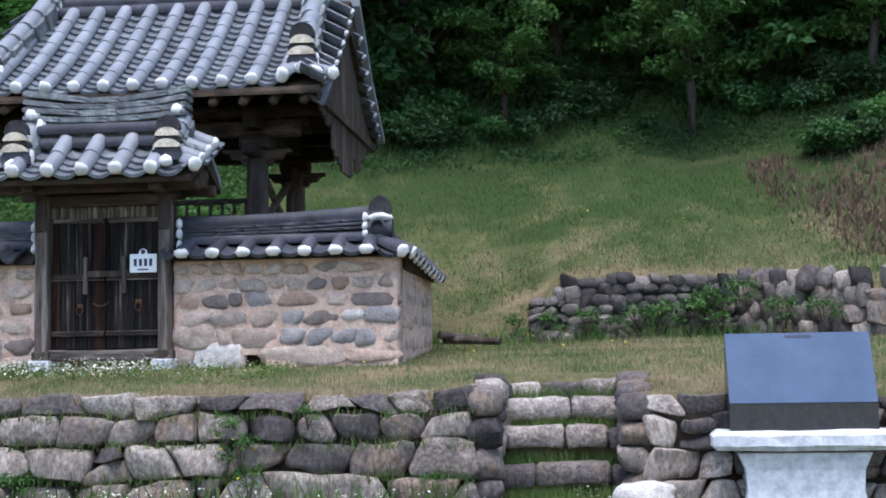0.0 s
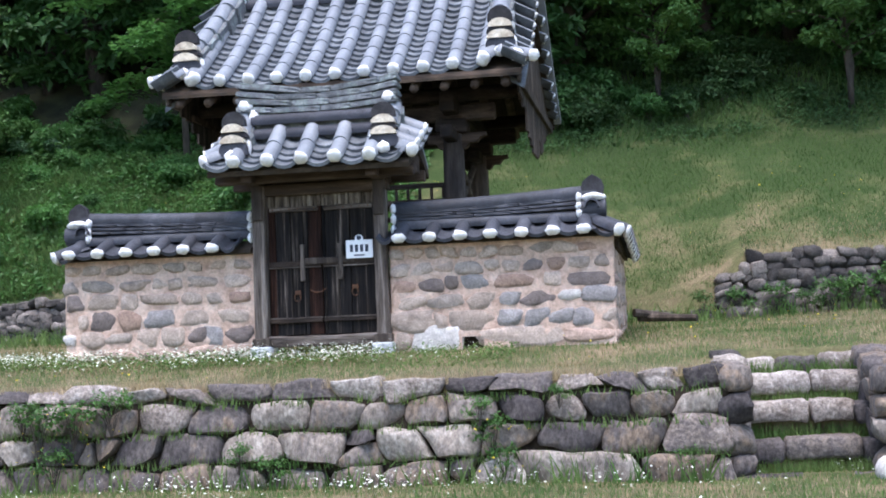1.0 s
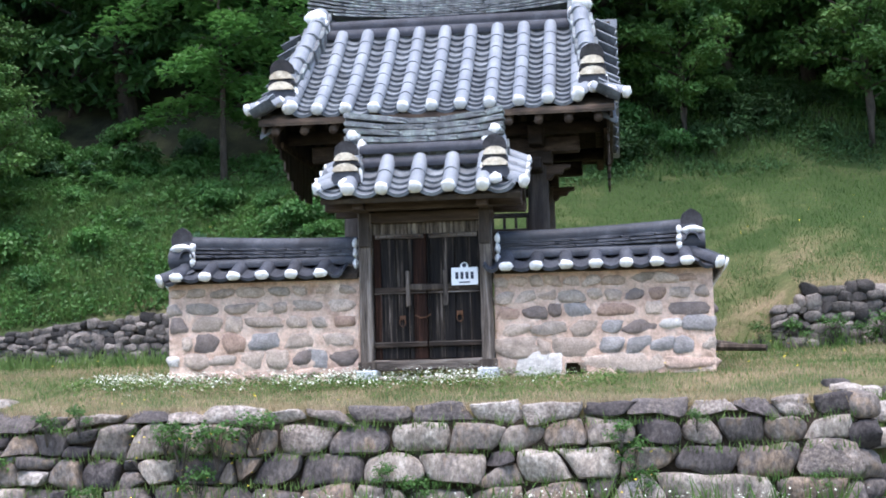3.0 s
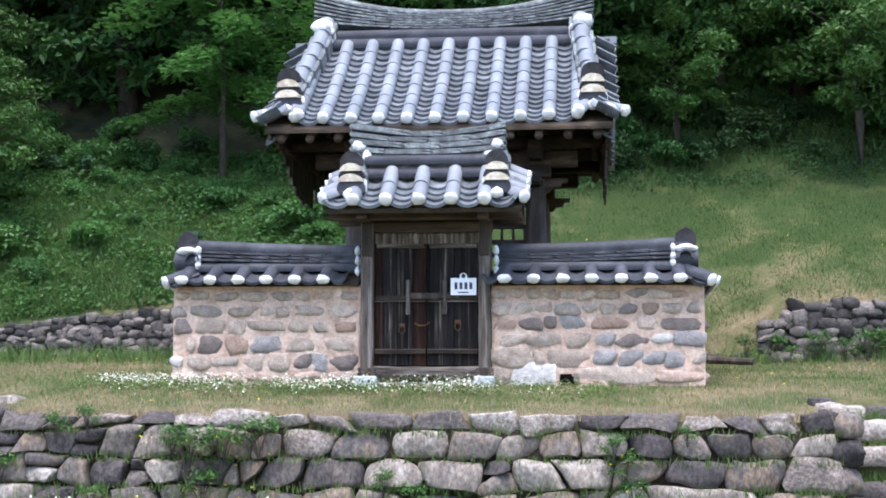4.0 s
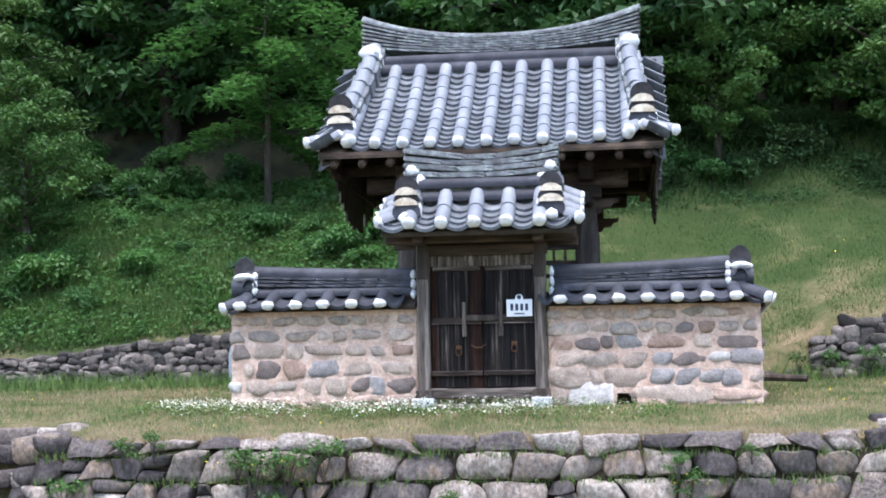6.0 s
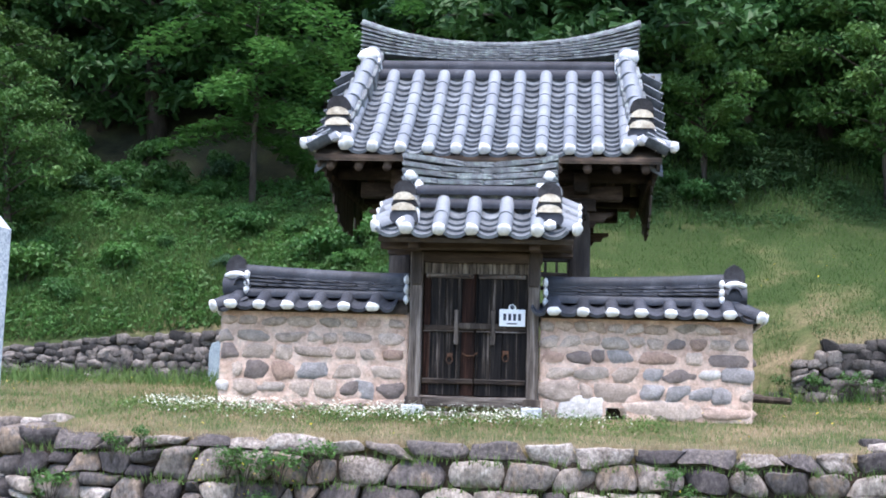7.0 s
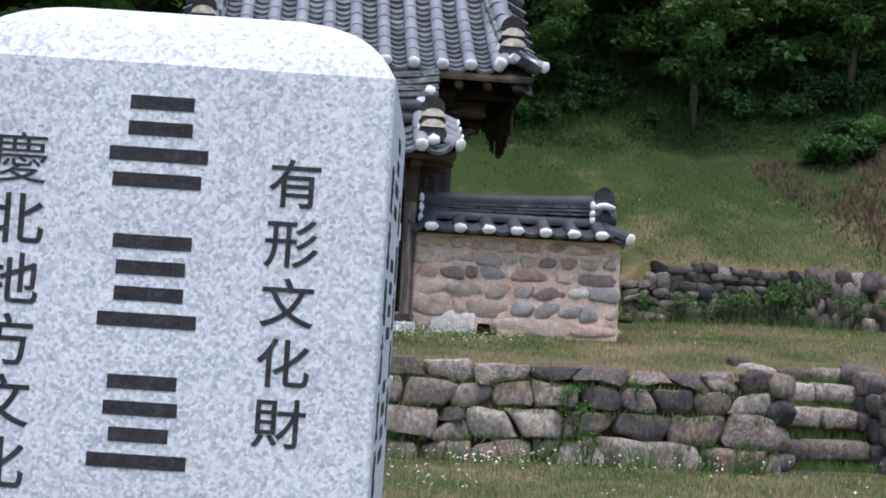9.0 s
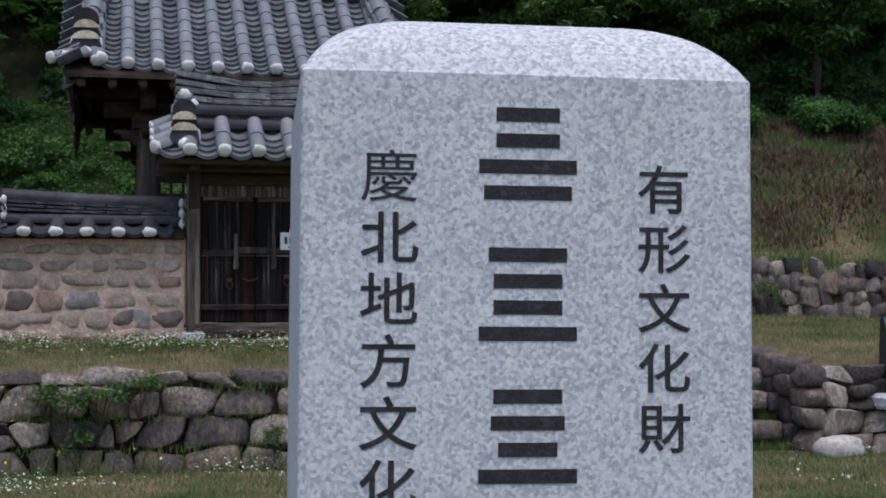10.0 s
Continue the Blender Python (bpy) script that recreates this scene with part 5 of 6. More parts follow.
part("pedestal", ped, LIGHTGRANITE, stand, "white stone pedestal", back)
part("slab", rough_box(6.25, 7.75, -3.08, -2.45, -0.72, -0.555, 0.04, 0.008, 3, 6), LIGHTGRANITE, stand, "thick white stone slab", back)
wb = bmesh.new()
prof = [(-2.98, -0.553), (-2.98, -0.335), (-2.68, 0.25), (-2.62, 0.25), (-2.55, -0.553)]
a = [wb.verts.new((6.4, y, z)) for y, z in prof]
b = [wb.verts.new((7.6, y, z)) for y, z in prof]
wb.faces.new(a)
wb.faces.new(b[::-1])
for i in range(len(a)):
    j = (i + 1) % len(a)
    wb.faces.new((a[j], a[i], b[i], b[j]))
bmesh.ops.recalc_face_normals(wb, faces=wb.faces[:])
part("block", wb, BLACKGRANITE, stand, "dark polished stone block", back)
pn = box(6.4, 7.6, -0.004, 0.004, 0.0, 0.655, 0.002)
slope_m = Matrix.Translation(-wp) @ pose(0, -2.983, -0.332, -27.15, 0, 0)
part("panel", pn, PANEL, stand, "slate-blue reading panel", slope_m)
part("heading", box(6.9, 7.12, -0.0065, -0.0045, 0.605, 0.63), INK, stand, "", slope_m)
# ---- the granite stele close to the camera ----
stele = thing("granite_stele", "square speckled grey granite marker with dark carved characters", "stele", at=(-0.777, -13.32, -1.4))
stele.rotation_euler = (0, radians(0.7), radians(-5.5))
HW = 0.417
body = bmesh.new()
levels = [(0.0, HW), (1.0, HW), (2.024, HW), (2.03, HW - 0.004)]
T0 = math.radians(26)
for i in range(1, 10):
    t = T0 + (math.pi / 2 - T0) * i / 9
    levels.append((2.03 + 0.122 * (math.sin(t) - math.sin(T0)) / (1 - math.sin(T0)), (HW - 0.004) * (0.58 + 0.42 * math.cos(t) / math.cos(T0))))


def rounded_square(hw, c, n=4):
    pts = []
    for q, (sx, sy) in enumerate(((1, -1), (1, 1), (-1, 1), (-1, -1))):
        for i in range(n + 1):
            a = -math.pi / 2 + q * math.pi / 2 + i * math.pi / 2 / n
            pts.append((sx * (hw - c) + c * math.cos(a), sy * (hw - c) + c * math.sin(a)))
    return pts


ring = []
for z, hw in levels:
    c = 0.014 if z < 2.027 else 0.016 + 0.07 * (z - 2.03) / 0.122
    ring.append([body.verts.new((x, y, z)) for x, y in rounded_square(hw, c)])
for r0, r1 in zip(ring, ring[1:]):
    for k in range(len(r0)):
        body.faces.new((r0[k], r0[(k + 1) % len(r0)], r1[(k + 1) % len(r0)], r1[k]))
body.faces.new(ring[-1])
body.faces.new(ring[0][::-1])
part("shaft", body, GRANITE, stele, smooth=False)
CARVED = mat("carved_dark_stroke", [(0.3, (0.028, 0.028, 0.032)), (0.6, (0.05, 0.05, 0.055)), (0.8, (0.10, 0.10, 0.11))], 40, 0.9, 0.6, 160, 0.05)


def carved(text, x, z, size, turn):
    """One carved character, sunk-looking dark paint standing a hair above the face."""
    cu = bpy.data.curves.new("character", "FONT")
    cu.body, cu.size, cu.align_x, cu.align_y = text, size, "CENTER", "CENTER"
    cu.extrude, cu.offset = 0.0012, 0.0 if text == "慶" else size * 0.009
    tmp = bpy.data.objects.new("character", cu)
    scene.collection.objects.link(tmp)
    bpy.context.view_layer.update()
    me = bpy.data.meshes.new_from_object(tmp.evaluated_get(bpy.context.evaluated_depsgraph_get()))
    bpy.data.objects.remove(tmp)
    for v in me.vertices:
        v.co.y *= 0.93
    me.materials.clear()
    me.materials.append(CARVED)
    return put("character", me, stele, pose(0, 0, 0, 0, 0, turn) @ pose(x, -HW - 0.0004, z, 90, 0, 0))


def carved_bars(x, z, w, h, turn, widths):
    """A large carved name, given as plain bars of its size."""
    m = pose(0, 0, 0, 0, 0, turn)
    n = len(widths)
    for k, f in enumerate(widths):
        zz = z + h / 2 - h * (k + 0.5) / n
        part("bar", box(x - w * f / 2, x + w * f / 2, -HW - 0.0016, -HW + 0.004, zz - h * 0.27 / n, zz + h * 0.27 / n), CARVED, stele, "", m)


for turn in (0, 90):
    for i, ch in enumerate("慶北地方文化"):
        carved(ch, -0.258 if turn == 0 else -0.255, 1.828 - 0.1105 * i, 0.108, turn)
    for i, ch in enumerate("有形文化財"):
        carved(ch, 0.247 if turn == 0 else 0.27, 1.812 - 0.109 * i, 0.102, turn)
    for i, widths in enumerate(((0.65, 0.65, 1.0, 0.9), (0.8, 0.7, 0.7, 1.0), (0.7, 0.75, 0.6, 1.0))):
        carved_bars(-0.006 if turn == 0 else 0.006, 1.88 - 0.255 * i, 0.18, 0.19, turn, widths)

# ---- plants ----
def leaf_mesh(name, centres, normals_up, size, material, seed, aspect=0.55, jitter=0.45):
    """Many small folded leaves as one crown."""
    r = np.random.default_rng(seed)
    n = len(centres)
    c = np.asarray(centres, float)
    up = np.asarray(normals_up, float) + r.normal(0, jitter, (n, 3))
    up /= np.linalg.norm(up, axis=1)[:, None]
    d = r.normal(0, 1, (n, 3))
    d -= (d * up).sum(1)[:, None] * up
    d /= np.linalg.norm(d, axis=1)[:, None]
    s = np.cross(up, d)
    L = size * r.uniform(0.6, 1.3, (n, 1))
    W = L * aspect / 2
    v = np.stack([c, c + d * L * 0.45 + s * W + up * L * 0.08, c + d * L - up * L * 0.12, c + d * L * 0.45 - s * W + up * L * 0.08], 1).reshape(-1, 3)
    i = np.arange(n)[:, None] * 4
    faces = np.concatenate([i + [0, 1, 2], i + [0, 2, 3]]).tolist()
    return strip_mesh(name, v.tolist(), faces, material)


def tree(name, label, height, spread, crown_low, clumps, leaves, size, material, seed, layered=0.0, group="woodland trees"):
    """A tapered trunk with limbs, and a crown of leaves gathered along the limbs with gaps between."""
    r = random.Random(seed)
    ob = thing(name, label, "tree", group)
    bm = bmesh.new()
    pts = [(0, 0, -0.3)]
    x = y = 0.0
    for i in range(1, 6):
        x += r.uniform(-0.12, 0.12) * height / 6
        y += r.uniform(-0.12, 0.12) * height / 6
        pts.append((x, y, height * 0.92 * i / 5))
    rad = (0.018 - 0.008 * layered) * height + 0.02
    tube(pts, [rad * (1 - 0.16 * i) for i in range(6)], 8, bm)
    cs, ups = [], []
    per = max(1, leaves // clumps)
    for k in range(clumps):
        f = crown_low + (1 - crown_low) * (k + 0.5) / clumps
        a = k * 2.4 + r.uniform(-0.5, 0.5)
        reach = spread * (0.45 + 0.75 * math.sin(math.pi * min(1, max(0.08, (f - crown_low) / (1.02 - crown_low)) ** 0.8))) * r.uniform(0.6, 1.1)
        j = min(4, int(f * 0.92 * 5 / 0.92))
        p0 = Vector(pts[j]).lerp(Vector(pts[j + 1]), f * 5 - j if j < 5 else 1)
        tip = p0 + Vector((math.cos(a) * reach, math.sin(a) * reach, r.uniform(0.0, 0.35) * reach * (1 - layered)))
        mid = p0.lerp(tip, 0.5) + Vector((0, 0, 0.12 * reach))
        tube([p0, mid, tip - Vector((0, 0, layered * 0.3 * reach))], [rad * 0.32, rad * 0.18, rad * 0.05], 5, bm)
        for _ in range(per):
            t = r.random() ** 0.55
            q = p0.lerp(tip, t) + Vector((0, 0, 0.12 * reach * 4 * t * (1 - t)))
            wide = reach * (0.46 if layered else 0.3) * (1.05 - 0.35 * t)
            dz = wide * (0.16 if layered else 0.62)
            g = Vector((r.gauss(0, 1), r.gauss(0, 1), r.gauss(0, 1)))
            g.normalize()
            g *= r.random() ** 0.45
            cs.append(q + Vector((g.x * wide, g.y * wide, g.z * dz - layered * 0.35 * (g.x * g.x + g.y * g.y) * wide - layered * 0.3 * t * t * reach)))
            ups.append((g.x * 0.5 * (1 - layered), g.y * 0.5 * (1 - layered), 0.7 + 0.6 * layered))
    part("trunk", bm, BARK, ob, smooth=True)
    put("crown", leaf_mesh("crown", cs, ups, size, material, seed, jitter=0.45 - 0.2 * layered), ob)
    return ob


def bush(label, spread, height, leaves, size, material, seed, group="hillside bushes"):
    r = random.Random(seed)
    ob = thing("bush", label, "bush", group)
    bm = bmesh.new()
    cs, ups = [], []
    for k in range(9):
        a = r.uniform(0, 6.28)
        tip = Vector((math.cos(a) * spread * r.uniform(0.2, 0.75), math.sin(a) * spread * r.uniform(0.2, 0.75), height * r.uniform(0.45, 0.95)))
        tube([(0, 0, -0.1 * height), tip * 0.5 + Vector((0, 0, 0.05 * height)), tip], [0.012 * height, 0.009 * height, 0.004 * height], 4, bm)
        wide = spread * 0.36
        for _ in range(leaves // 9):
            g = Vector((r.gauss(0, 1), r.gauss(0, 1), r.gauss(0, 1)))
            g.normalize()
            g *= r.random() ** 0.4
            cs.append(tip + Vector((g.x * wide, g.y * wide, g.z * wide * 0.75 - 0.1 * height)))
            ups.append((g.x * 0.6, g.y * 0.6, 0.7))
    part("trunk", bm, BARK, ob)
    put("crown", leaf_mesh("crown", cs, ups, size, material, seed), ob)
    return ob


def plant(ob, x, y, scale, turn, sink=0.0, first=False):
    m = pose(x, y, ground_z(x, y) - sink, 0, 0, turn)
    if first:
        ob.matrix_basis = m @ Matrix.Scale(scale, 4)
        return ob
    c = copy_thing(ob, m)
    c.scale = (scale,) * 3
    return c


KINDS = [
    tree("tree", "dense dark green broadleaf tree on the hillside", 9.0, 2.6, 0.05, 42, 14500, 0.24, LEAF_A, 1),
    tree("tree", "tall dark green broadleaf tree on the hillside", 11.0, 2.7, 0.05, 44, 14500, 0.25, LEAF_A, 2),
    tree("tree", "blue-green broadleaf tree on the hillside", 8.0, 2.5, 0.05, 38, 13500, 0.22, LEAF_C, 3),
    tree("tree", "fresh green tree with flat layered branches on the hillside", 7.0, 2.3, 0.24, 17, 8500, 0.19, LEAF_G, 4, 1.0),
]
tr = random.Random(99)
spots = []
for row, (y0, gap) in enumerate(((12.5, 1.9), (14.0, 2.1), (16.6, 2.5), (20.5, 3.2), (26.0, 4.5))):
    x = -15 - 2 * row
    while x < 19 + 3 * row:
        spots.append((x + tr.uniform(-0.7, 0.7), y0 + tr.uniform(-0.8, 0.8) + (0.7 if x > 2 else 0.0)))
        x += gap * tr.uniform(0.8, 1.2)
used = set()
for x, y in spots:
    k = tr.choice((0, 0, 1, 1, 2))
    plant(KINDS[k], x, y, tr.uniform(0.8, 1.2), tr.uniform(0, 360), 0.15, first=k not in used)
    used.add(k)
for i, (x, y, sc, turn) in enumerate(((-5.1, 9.8, 0.82, 40), (-2.4, 11.6, 0.7, 200))):
    plant(KINDS[3], x, y, sc, turn, 0.1, i == 0)
shrub_tree = tree("tree", "bright yellow-green bushy tree at the hill's foot", 5.0, 1.9, 0.06, 38, 16000, 0.12, LEAF_F, 8)
for i, (x, y, sc, turn) in enumerate(((-9.3, 8.3, 0.74, 20), (-10.9, 9.6, 1.0, 130))):
    plant(shrub_tree, x, y, sc, turn, 0.1, i == 0)
edge_tree = tree("tree", "green tree leaning over the meadow's edge", 5.0, 2.0, 0.22, 30, 12000, 0.14, LEAF_F, 9)
for i, (x, y, sc, turn) in enumerate(((7.2, 11.5, 0.95, 70), (10.6, 11.6, 1.0, 200), (3.7, 11.8, 0.75, 310), (13.0, 11.0, 1.1, 120))):
    plant(edge_tree, x, y, sc, turn, 0.1, i == 0)

BUSHES = [bush("leafy green bush on the slope", 0.75, 0.8, 1500, 0.11, LEAF_B, 21), bush("dark green undergrowth bush on the slope", 0.8, 0.7, 1500, 0.12, LEAF_D, 22), bush("low blue-green bush on the slope", 0.6, 0.6, 1200, 0.1, LEAF_C, 23), bush("undergrowth at the wood's edge in shade-darkened green", 0.8, 0.6, 1300, 0.12, LEAF_E, 24)]
seen_b = set()
bush_spots = [(-8.6, 7.3, 1.0, 0), (-9.4, 7.0, 0.8, 1), (-6.9, 7.6, 0.7, 0), (-7.6, 7.0, 0.55, 1), (-3.4, 7.9, 0.8, 1), (-2.7, 8.4, 0.8, 0), (-4.9, 8.6, 0.6, 1), (-10.6, 7.8, 1.1, 2), (-2.2, 7.4, 0.5, 1)]
for _ in range(55):
    x, y = tr.uniform(-12, -1.0), tr.uniform(7.6, 11.8)
    bush_spots.append((x, y, tr.uniform(0.35, 0.75) * (1.25 if y > 9.6 else 0.75), tr.choice((0, 1, 1, 1, 2))))
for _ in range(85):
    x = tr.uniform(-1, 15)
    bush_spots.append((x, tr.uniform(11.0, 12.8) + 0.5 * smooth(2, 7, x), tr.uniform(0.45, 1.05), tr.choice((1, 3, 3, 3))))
for _ in range(30):
    bush_spots.append((tr.uniform(9.2, 15), tr.uniform(9.0, 12), tr.uniform(0.5, 1.1), tr.choice((0, 1, 2, 3))))
for x, y, sc, k in bush_spots:
    plant(BUSHES[k], x, y, sc, tr.uniform(0, 360), 0.05, first=k not in seen_b)
    seen_b.add(k)


def ground_cover(name, label, n, area, height, size, material, seed, keep):
    """Low broad-leaved herbs over a slope, in drifts and tufts."""
    r = random.Random(seed)
    cs, ups = [], []
    while len(cs) < n:
        x, y = r.uniform(area[0], area[1]), r.uniform(area[2], area[3])
        f = 0.5 + 1.1 * noise.noise(Vector((x * 1.1, y * 1.1, seed)))
        if r.random() > keep(x, y) * max(0.08, min(1.0, f)):
            continue
        top = height * (0.25 + 0.9 * max(0.0, f)) * (0.6 + 0.8 * abs(noise.noise(Vector((x * 4, y * 4, seed + 2)))))
        cs.append((x, y, ground_z(x, y) + top * r.random() ** 0.5))
        ups.append((0, -0.25, 0.9))
    return tagged(new(name, leaf_mesh(name, cs, ups, size, material, seed)), label, "undergrowth", kind="stuff")


west_slope = lambda x, y: 1.0 if y > y_far(x) + 0.08 else 0.0
ground_cover("slope_herbs", "fresh green herbs covering the wooded slope", 46000, (-12, -0.5, 6.2, 10.5), 0.24, 0.065, LEAF_B, 51, west_slope)
ground_cover("slope_creepers", "broad-leaved creepers on the wooded slope", 14000, (-12, -0.5, 6.2, 10.5), 0.34, 0.11, LEAF_B, 52, lambda x, y: west_slope(x, y) * 0.8)
# these herbs take the leaf colour that has canopy shade in it
ground_cover("wood_edge_herbs", "herbs under the wood's edge in shade-darkened green", 34000, (0.0, 14, 9.8, 13.4), 0.22, 0.07, LEAF_E, 53, lambda x, y: smooth(9.9, 11.5, y - 0.5 * smooth(2, 7, x)))

# weeds that hang on the terrace wall
weed = bush("yellow-flowering green weed growing out of the stones", 0.24, 0.36, 270, 0.038, LEAF_F, 31, "wall weeds")
for i, (x, y, z, s) in enumerate(((-2.05, -2.85, -0.85, 1.5), (-1.35, -2.8, -0.62, 1.2), (-1.9, -2.85, -1.1, 1.1), (2.2, -2.8, -0.9, 1.1), (2.3, -2.85, -1.1, 0.9), (0.2, -2.85, -1.15, 0.9), (2.8, -2.75, -0.5, 0.6), (-3.4, -2.8, -0.5, 0.9), (-3.0, -2.9, -1.2, 0.9), (-4.0, -2.8, -1.0, 1.2), (6.2, 4.5, 0.35, 1.6), (7.0, 4.5, 0.35, 2.0), (7.3, 4.4, 0.7, 1.4), (5.6, 4.5, 0.35, 1.0), (-3.1, -2.75, -0.4, 0.8), (5.2, 4.5, 0.35, 1.3), (5.9, 4.4, 0.33, 1.5), (6.6, 4.4, 0.35, 1.7), (6.8, 4.55, 0.6, 1.4), (7.8, 4.2, 0.4, 1.5), (8.3, 3.9, 0.4, 1.4), (4.7, 4.6, 0.35, 1.2), (4.2, 4.7, 0.35, 1.1), (-1.7, -2.85, -0.75, 1.3), (-2.2, -2.85, -0.6, 0.9), (2.1, -2.85, -0.65, 0.8), (-0.1, -2.9, -1.0, 0.8), (3.9, -2.8, -1.1, 0.7))):
    if i == 0:
        weed.matrix_basis = pose(x, y, z) @ Matrix.Scale(s, 4)
    else:
        c = copy_thing(weed, pose(x, y, z, 0, 0, 47 * i))
        c.scale = (s,) * 3


def blades(name, label, pts, height, material, seed, width=0.0065):
    r = np.random.default_rng(seed)
    p = np.asarray(pts, float)
    n = len(p)
    a = r.uniform(0, 6.28, n)
    h = height * r.uniform(0.45, 1.3, n)
    lean = r.normal(0, 0.35, (n, 2)) * h[:, None]
    w = width * r.uniform(0.6, 1.4, n)
    v = np.zeros((n, 3, 3))
    v[:, 0] = p + np.stack([np.cos(a) * w, np.sin(a) * w, -0.02 + 0 * a], 1)
    v[:, 1] = p - np.stack([np.cos(a) * w, np.sin(a) * w, 0.02 + 0 * a], 1)
    v[:, 2] = p + np.stack([lean[:, 0], lean[:, 1], h], 1)
    f = np.arange(n * 3).reshape(-1, 3).tolist()
    return tagged(new(name, strip_mesh(name, v.reshape(-1, 3).tolist(), f, material)), label, "grass", kind="stuff")


def scatter(n, x0, x1, y0, y1, seed, keep=None):
    r = random.Random(seed)
    out = []
    while len(out) < n:
        x, y = r.uniform(x0, x1), r.uniform(y0, y1)
        if keep is None or r.random() < keep(x, y):
            out.append((x, y, ground_z(x, y)))
    return out


def clear(x, y):
    """Away from walls, gate and stairs."""
    if -3.1 < x < 3.22 and -0.02 < y < 0.42:
        return 0.0
    if abs(x - 4.97) < 0.75 and y < -0.95 or abs(x + 5.1) < 0.7 and y < -0.95:
        return 0.0
    return 1.0


def patch(x, y, k=0.6, o=0.0):
    return 0.5 + 0.9 * noise.noise(Vector((x * k, y * k, 5 + o)))


green = scatter(42000, -9, 11, -2.5, 5.2, 1, lambda x, y: clear(x, y) * (0.35 if y < -1.5 else 1.0) * (0.35 + 0.65 * max(0, patch(x, y))))
green += scatter(26000, -7, 8, -6.5, -2.75, 2, lambda x, y: 0.4 + 0.6 * max(0, patch(x, y)))
hill_green = scatter(52000, 0.5, 14, 5.3, 11.6, 3, lambda x, y: (1.0 if y > y_far(x) + 0.1 else 0.0) * (0.3 + 0.7 * max(0, patch(x, y))))
blades("hill_grass", "short green grass blades on the hillside", hill_green, 0.065, WEED, 14)
blades("grass_blades", "short green grass blades", green, 0.05, BLADE_G, 1)
dry = scatter(44000, -9, 11, -2.5, 5.2, 5, lambda x, y: clear(x, y) * max(0.12, 1 - patch(x, y)) * (1.0 if y < -1.4 else 0.55))
dry += scatter(10000, -7, 8, -6.5, -2.75, 6, lambda x, y: max(0.1, 1 - patch(x, y)))
dry += scatter(7000, 3.5, 14, 5.0, 9.0, 7, lambda x, y: (1.0 if y > y_far(x) + 0.1 else 0.0) * max(0.1, 1 - patch(x, y)) * smooth(7.6, 5.2, y))
blades("dry_grass", "short straw-coloured dry grass blades", dry, 0.05, BLADE_D, 2)
weeds = scatter(26000, -12, -1.0, 6.25, 9.6, 8) + scatter(15000, 0, 15, 9.4, 13.6, 12, lambda x, y: smooth(9.6, 12.0, y - 0.6 * smooth(2, 7, x)) ** 1.5)
blades("hill_weeds", "dark green weeds on the wooded slope", weeds, 0.22, WEED, 13, 0.014)
tall = scatter(2500, -11, -3.2, 6.25, 8.0, 8)
tall += scatter(3500, -9, 11, 4.2, 4.9, 9) + scatter(900, -10, -3.2, 5.2, 5.9, 10)
tall += scatter(450, -4.4, 4.2, -2.98, -2.85, 11)
blades("tall_grass", "long green weeds and grass", tall, 0.24, BLADE_G, 3, 0.012)


def flowers(name, label, pts, material, size, seed, stem):
    r = np.random.default_rng(seed)
    verts, faces = [], []
    for x, y, z in pts:
        s = size * r.uniform(0.6, 1.2)
        h = stem * r.uniform(0.5, 1.2)
        tx, ty = r.normal(0, 0.35, 2)
        b = len(verts)
        verts.append((x, y, z + h + s * 0.25))
        for k in range(6):
            a = k * math.pi / 3
            dx, dy = math.cos(a) * s, math.sin(a) * s
            verts.append((x + dx, y + dy, z + h + dx * tx + dy * ty))
        faces += [(b, b + 1 + k, b + 1 + (k + 1) % 6) for k in range(6)]
    return tagged(new(name, strip_mesh(name, verts, faces, material)), label, "flowers", kind="stuff")


drift = scatter(2500, -3.9, 1.8, -1.6, -0.1, 21, lambda x, y: math.exp(-((y + 0.68 + 0.07 * x) / 0.4) ** 2) * (0.08 + 0.92 * max(0, patch(x, y, 1.7, 9)) ** 1.5) * (1 if x < 0.9 else 0.4))
rf = random.Random(17)
drift += scatter(450, -4.0, 6.0, -6.0, -2.95, 22, lambda x, y: max(0, patch(x, y, 1.1, 3) - 0.55) * 2)
for cx, cy, n in ((-2.4, -4.3, 240), (1.3, -3.3, 170), (-0.4, -3.6, 90), (2.6, -3.7, 80), (-3.4, -3.4, 90)):
    drift += [(x, y, ground_z(x, y)) for x, y in ((cx + rf.gauss(0, 0.45), cy + rf.gauss(0, 0.28)) for _ in range(n)) if y < -2.9]
flowers("white_flowers", "drift of small white wildflowers in the grass", drift, PETAL, 0.0105, 1, 0.14)
flowers("yellow_flowers", "scattered small yellow wildflowers", scatter(160, -8, 10, -2.5, 5, 23, clear) + scatter(120, -10, 12, 6.5, 9, 24), YELLOW, 0.012, 2, 0.13)

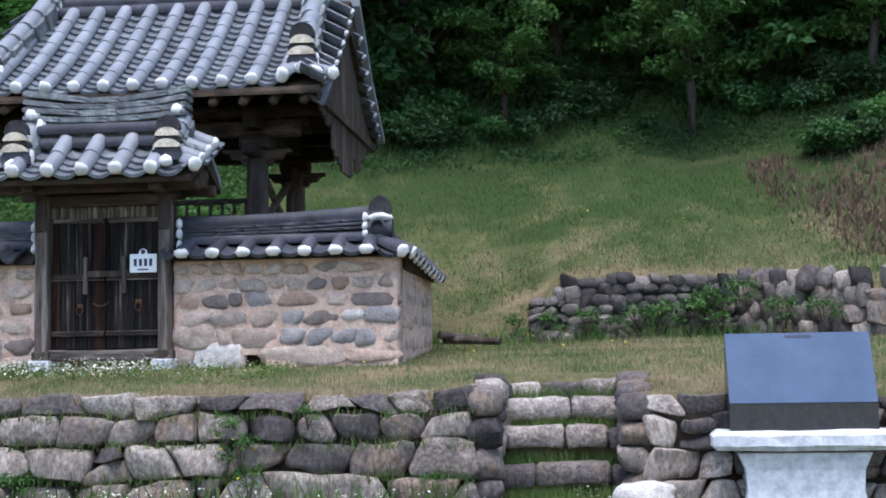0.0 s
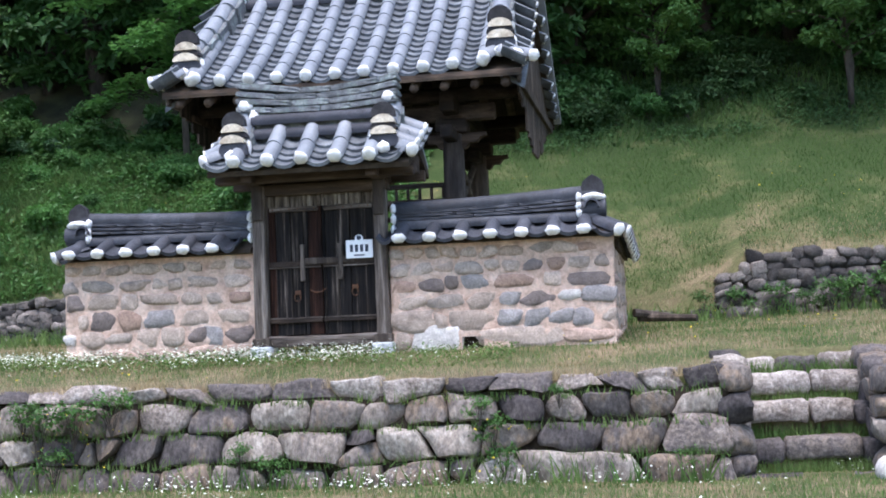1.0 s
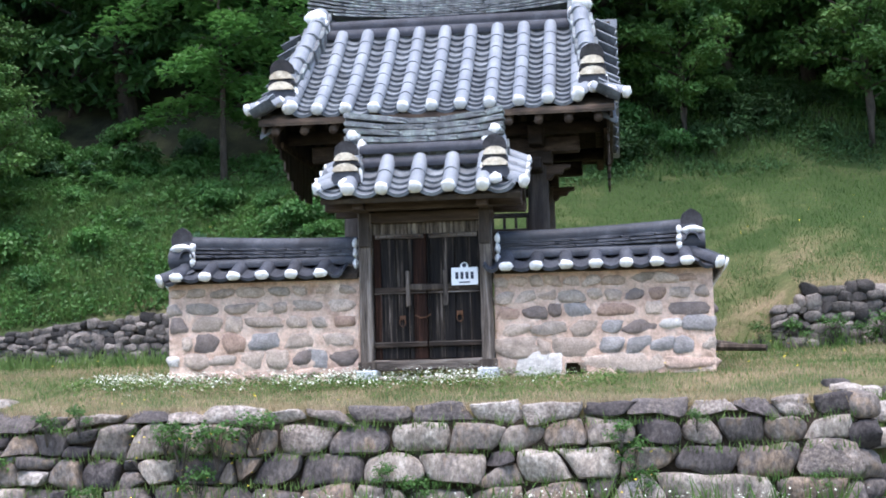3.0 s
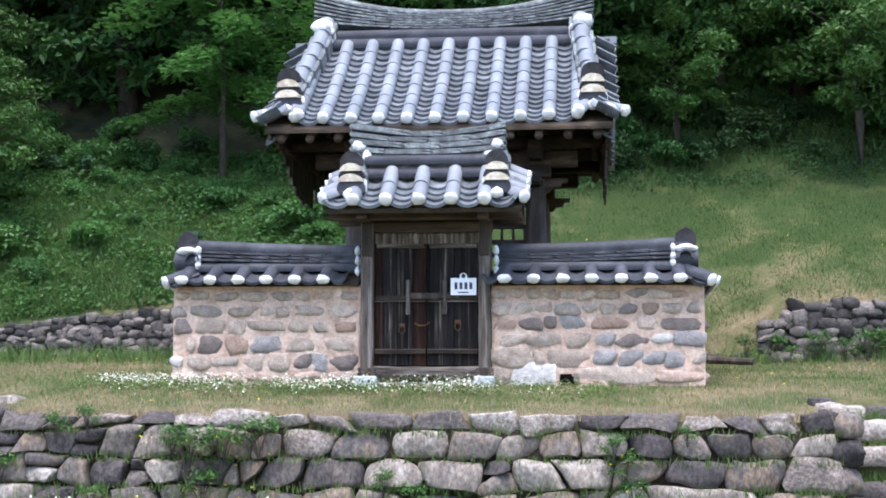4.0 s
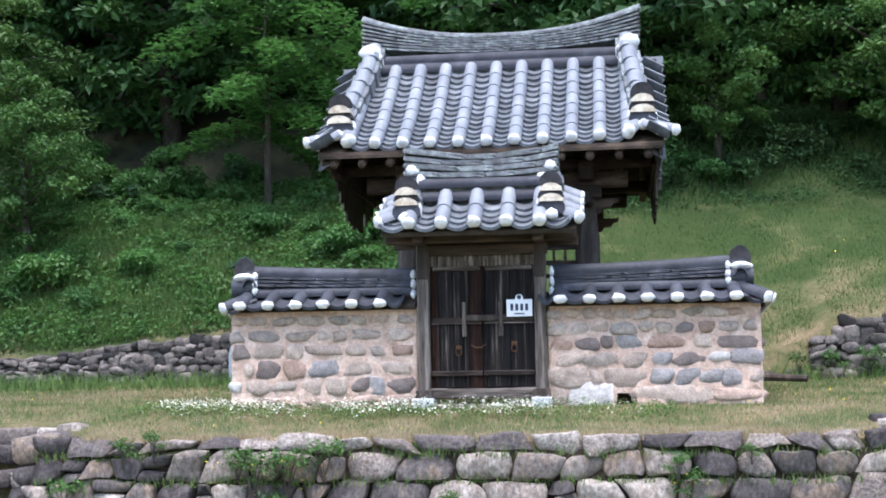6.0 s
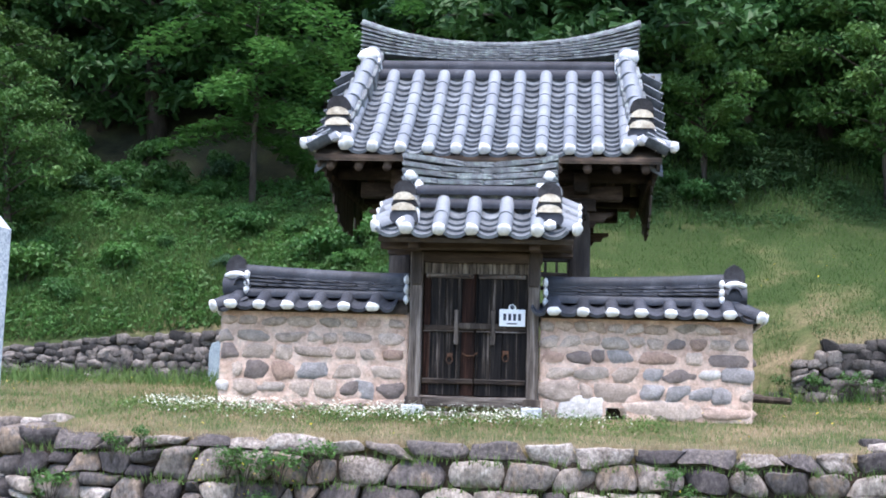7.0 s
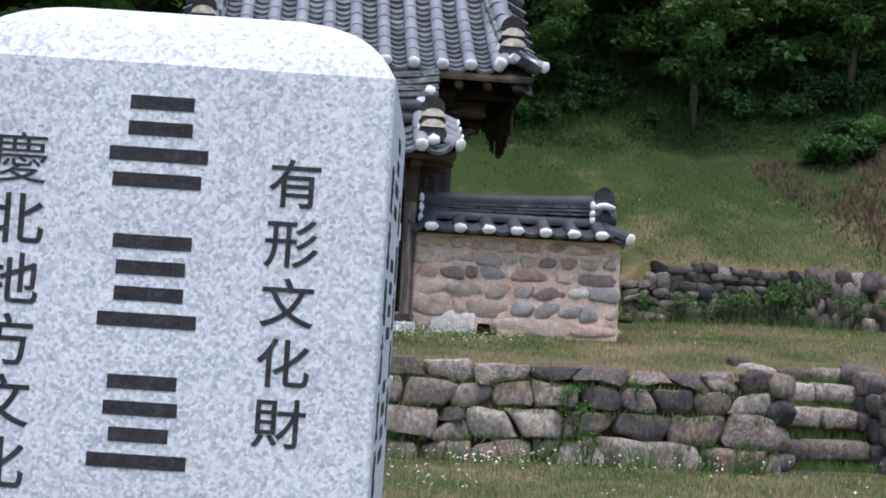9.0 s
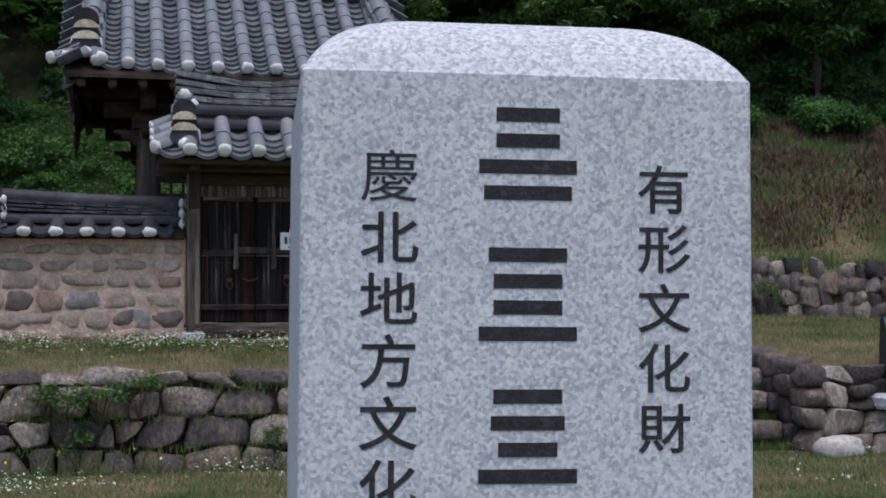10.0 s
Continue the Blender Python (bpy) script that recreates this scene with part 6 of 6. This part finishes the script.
clover = scatter(6000, -4.2, 2.2, -1.7, -0.05, 27, lambda x, y: math.exp(-((y + 0.68 + 0.07 * x) / 0.45) ** 2) * (0.2 + 0.8 * max(0, patch(x, y, 1.7, 9))))
cr_ = random.Random(28)
tagged(new("clover_leaves", leaf_mesh("clover_leaves", [(x, y, z + cr_.uniform(0.02, 0.11)) for x, y, z in clover], [(0, 0, 1)] * len(clover), 0.03, BLADE_G, 29, 0.8)), "low green leaves among the white wildflowers", "grass", kind="stuff")

# brown litter on the eastern bank
litter = scatter(11000, 8.0, 14.5, 5.6, 10.2, 31, lambda x, y: smooth(8.0, 9.8, x + 0.35 * (y - 7.5)) * max(0.05, min(1.0, 0.55 + 1.6 * noise.noise(Vector((x * 0.7, y * 0.7, 1))))))
blades("dead_litter", "brown dead leaves and twigs on the bank", litter, 0.13, BROWNBRUSH, 9, 0.022)

# grass and straw rooted in the terrace wall's joints and along its top
jr = random.Random(64)
joint = [(jr.uniform(-4.4, 4.25), -2.69 - 0.055 * k, (-0.4, -0.66, -0.95)[k] + jr.uniform(-0.03, 0.03)) for k in (0, 1, 2) for _ in range(700)]
blades("joint_grass", "thin grass growing from the wall's joints", joint, 0.09, BLADE_G, 41, 0.006)
lip = [(x, jr.uniform(-2.62, -2.3), -0.255) for x in (jr.uniform(-4.4, 4.2) for _ in range(5200))]
blades("lip_straw", "dry straw and grass hanging over the wall's top", lip, 0.09, BLADE_D, 42, 0.006)
steps_grass = [(jr.uniform(4.35, 5.6), y + jr.uniform(0.3, 0.5), z - 0.02) for z, y in ((-1.16, -2.75), (-0.87, -2.3), (-0.56, -1.98), (-0.29, -1.62)) for _ in range(800)]
blades("step_grass", "grass growing on the steps", steps_grass, 0.13, BLADE_G, 43, 0.007)

wall_yellow = [(jr.uniform(-2.6, -1.1), -2.92 + jr.uniform(-0.05, 0.05), jr.uniform(-1.1, -0.45)) for _ in range(45)] + [(jr.uniform(2.0, 2.6), -2.92, jr.uniform(-1.1, -0.6)) for _ in range(14)]
flowers("wall_flowers", "small yellow flowers on the wall's weeds", wall_yellow, YELLOW, 0.013, 3, 0.05)
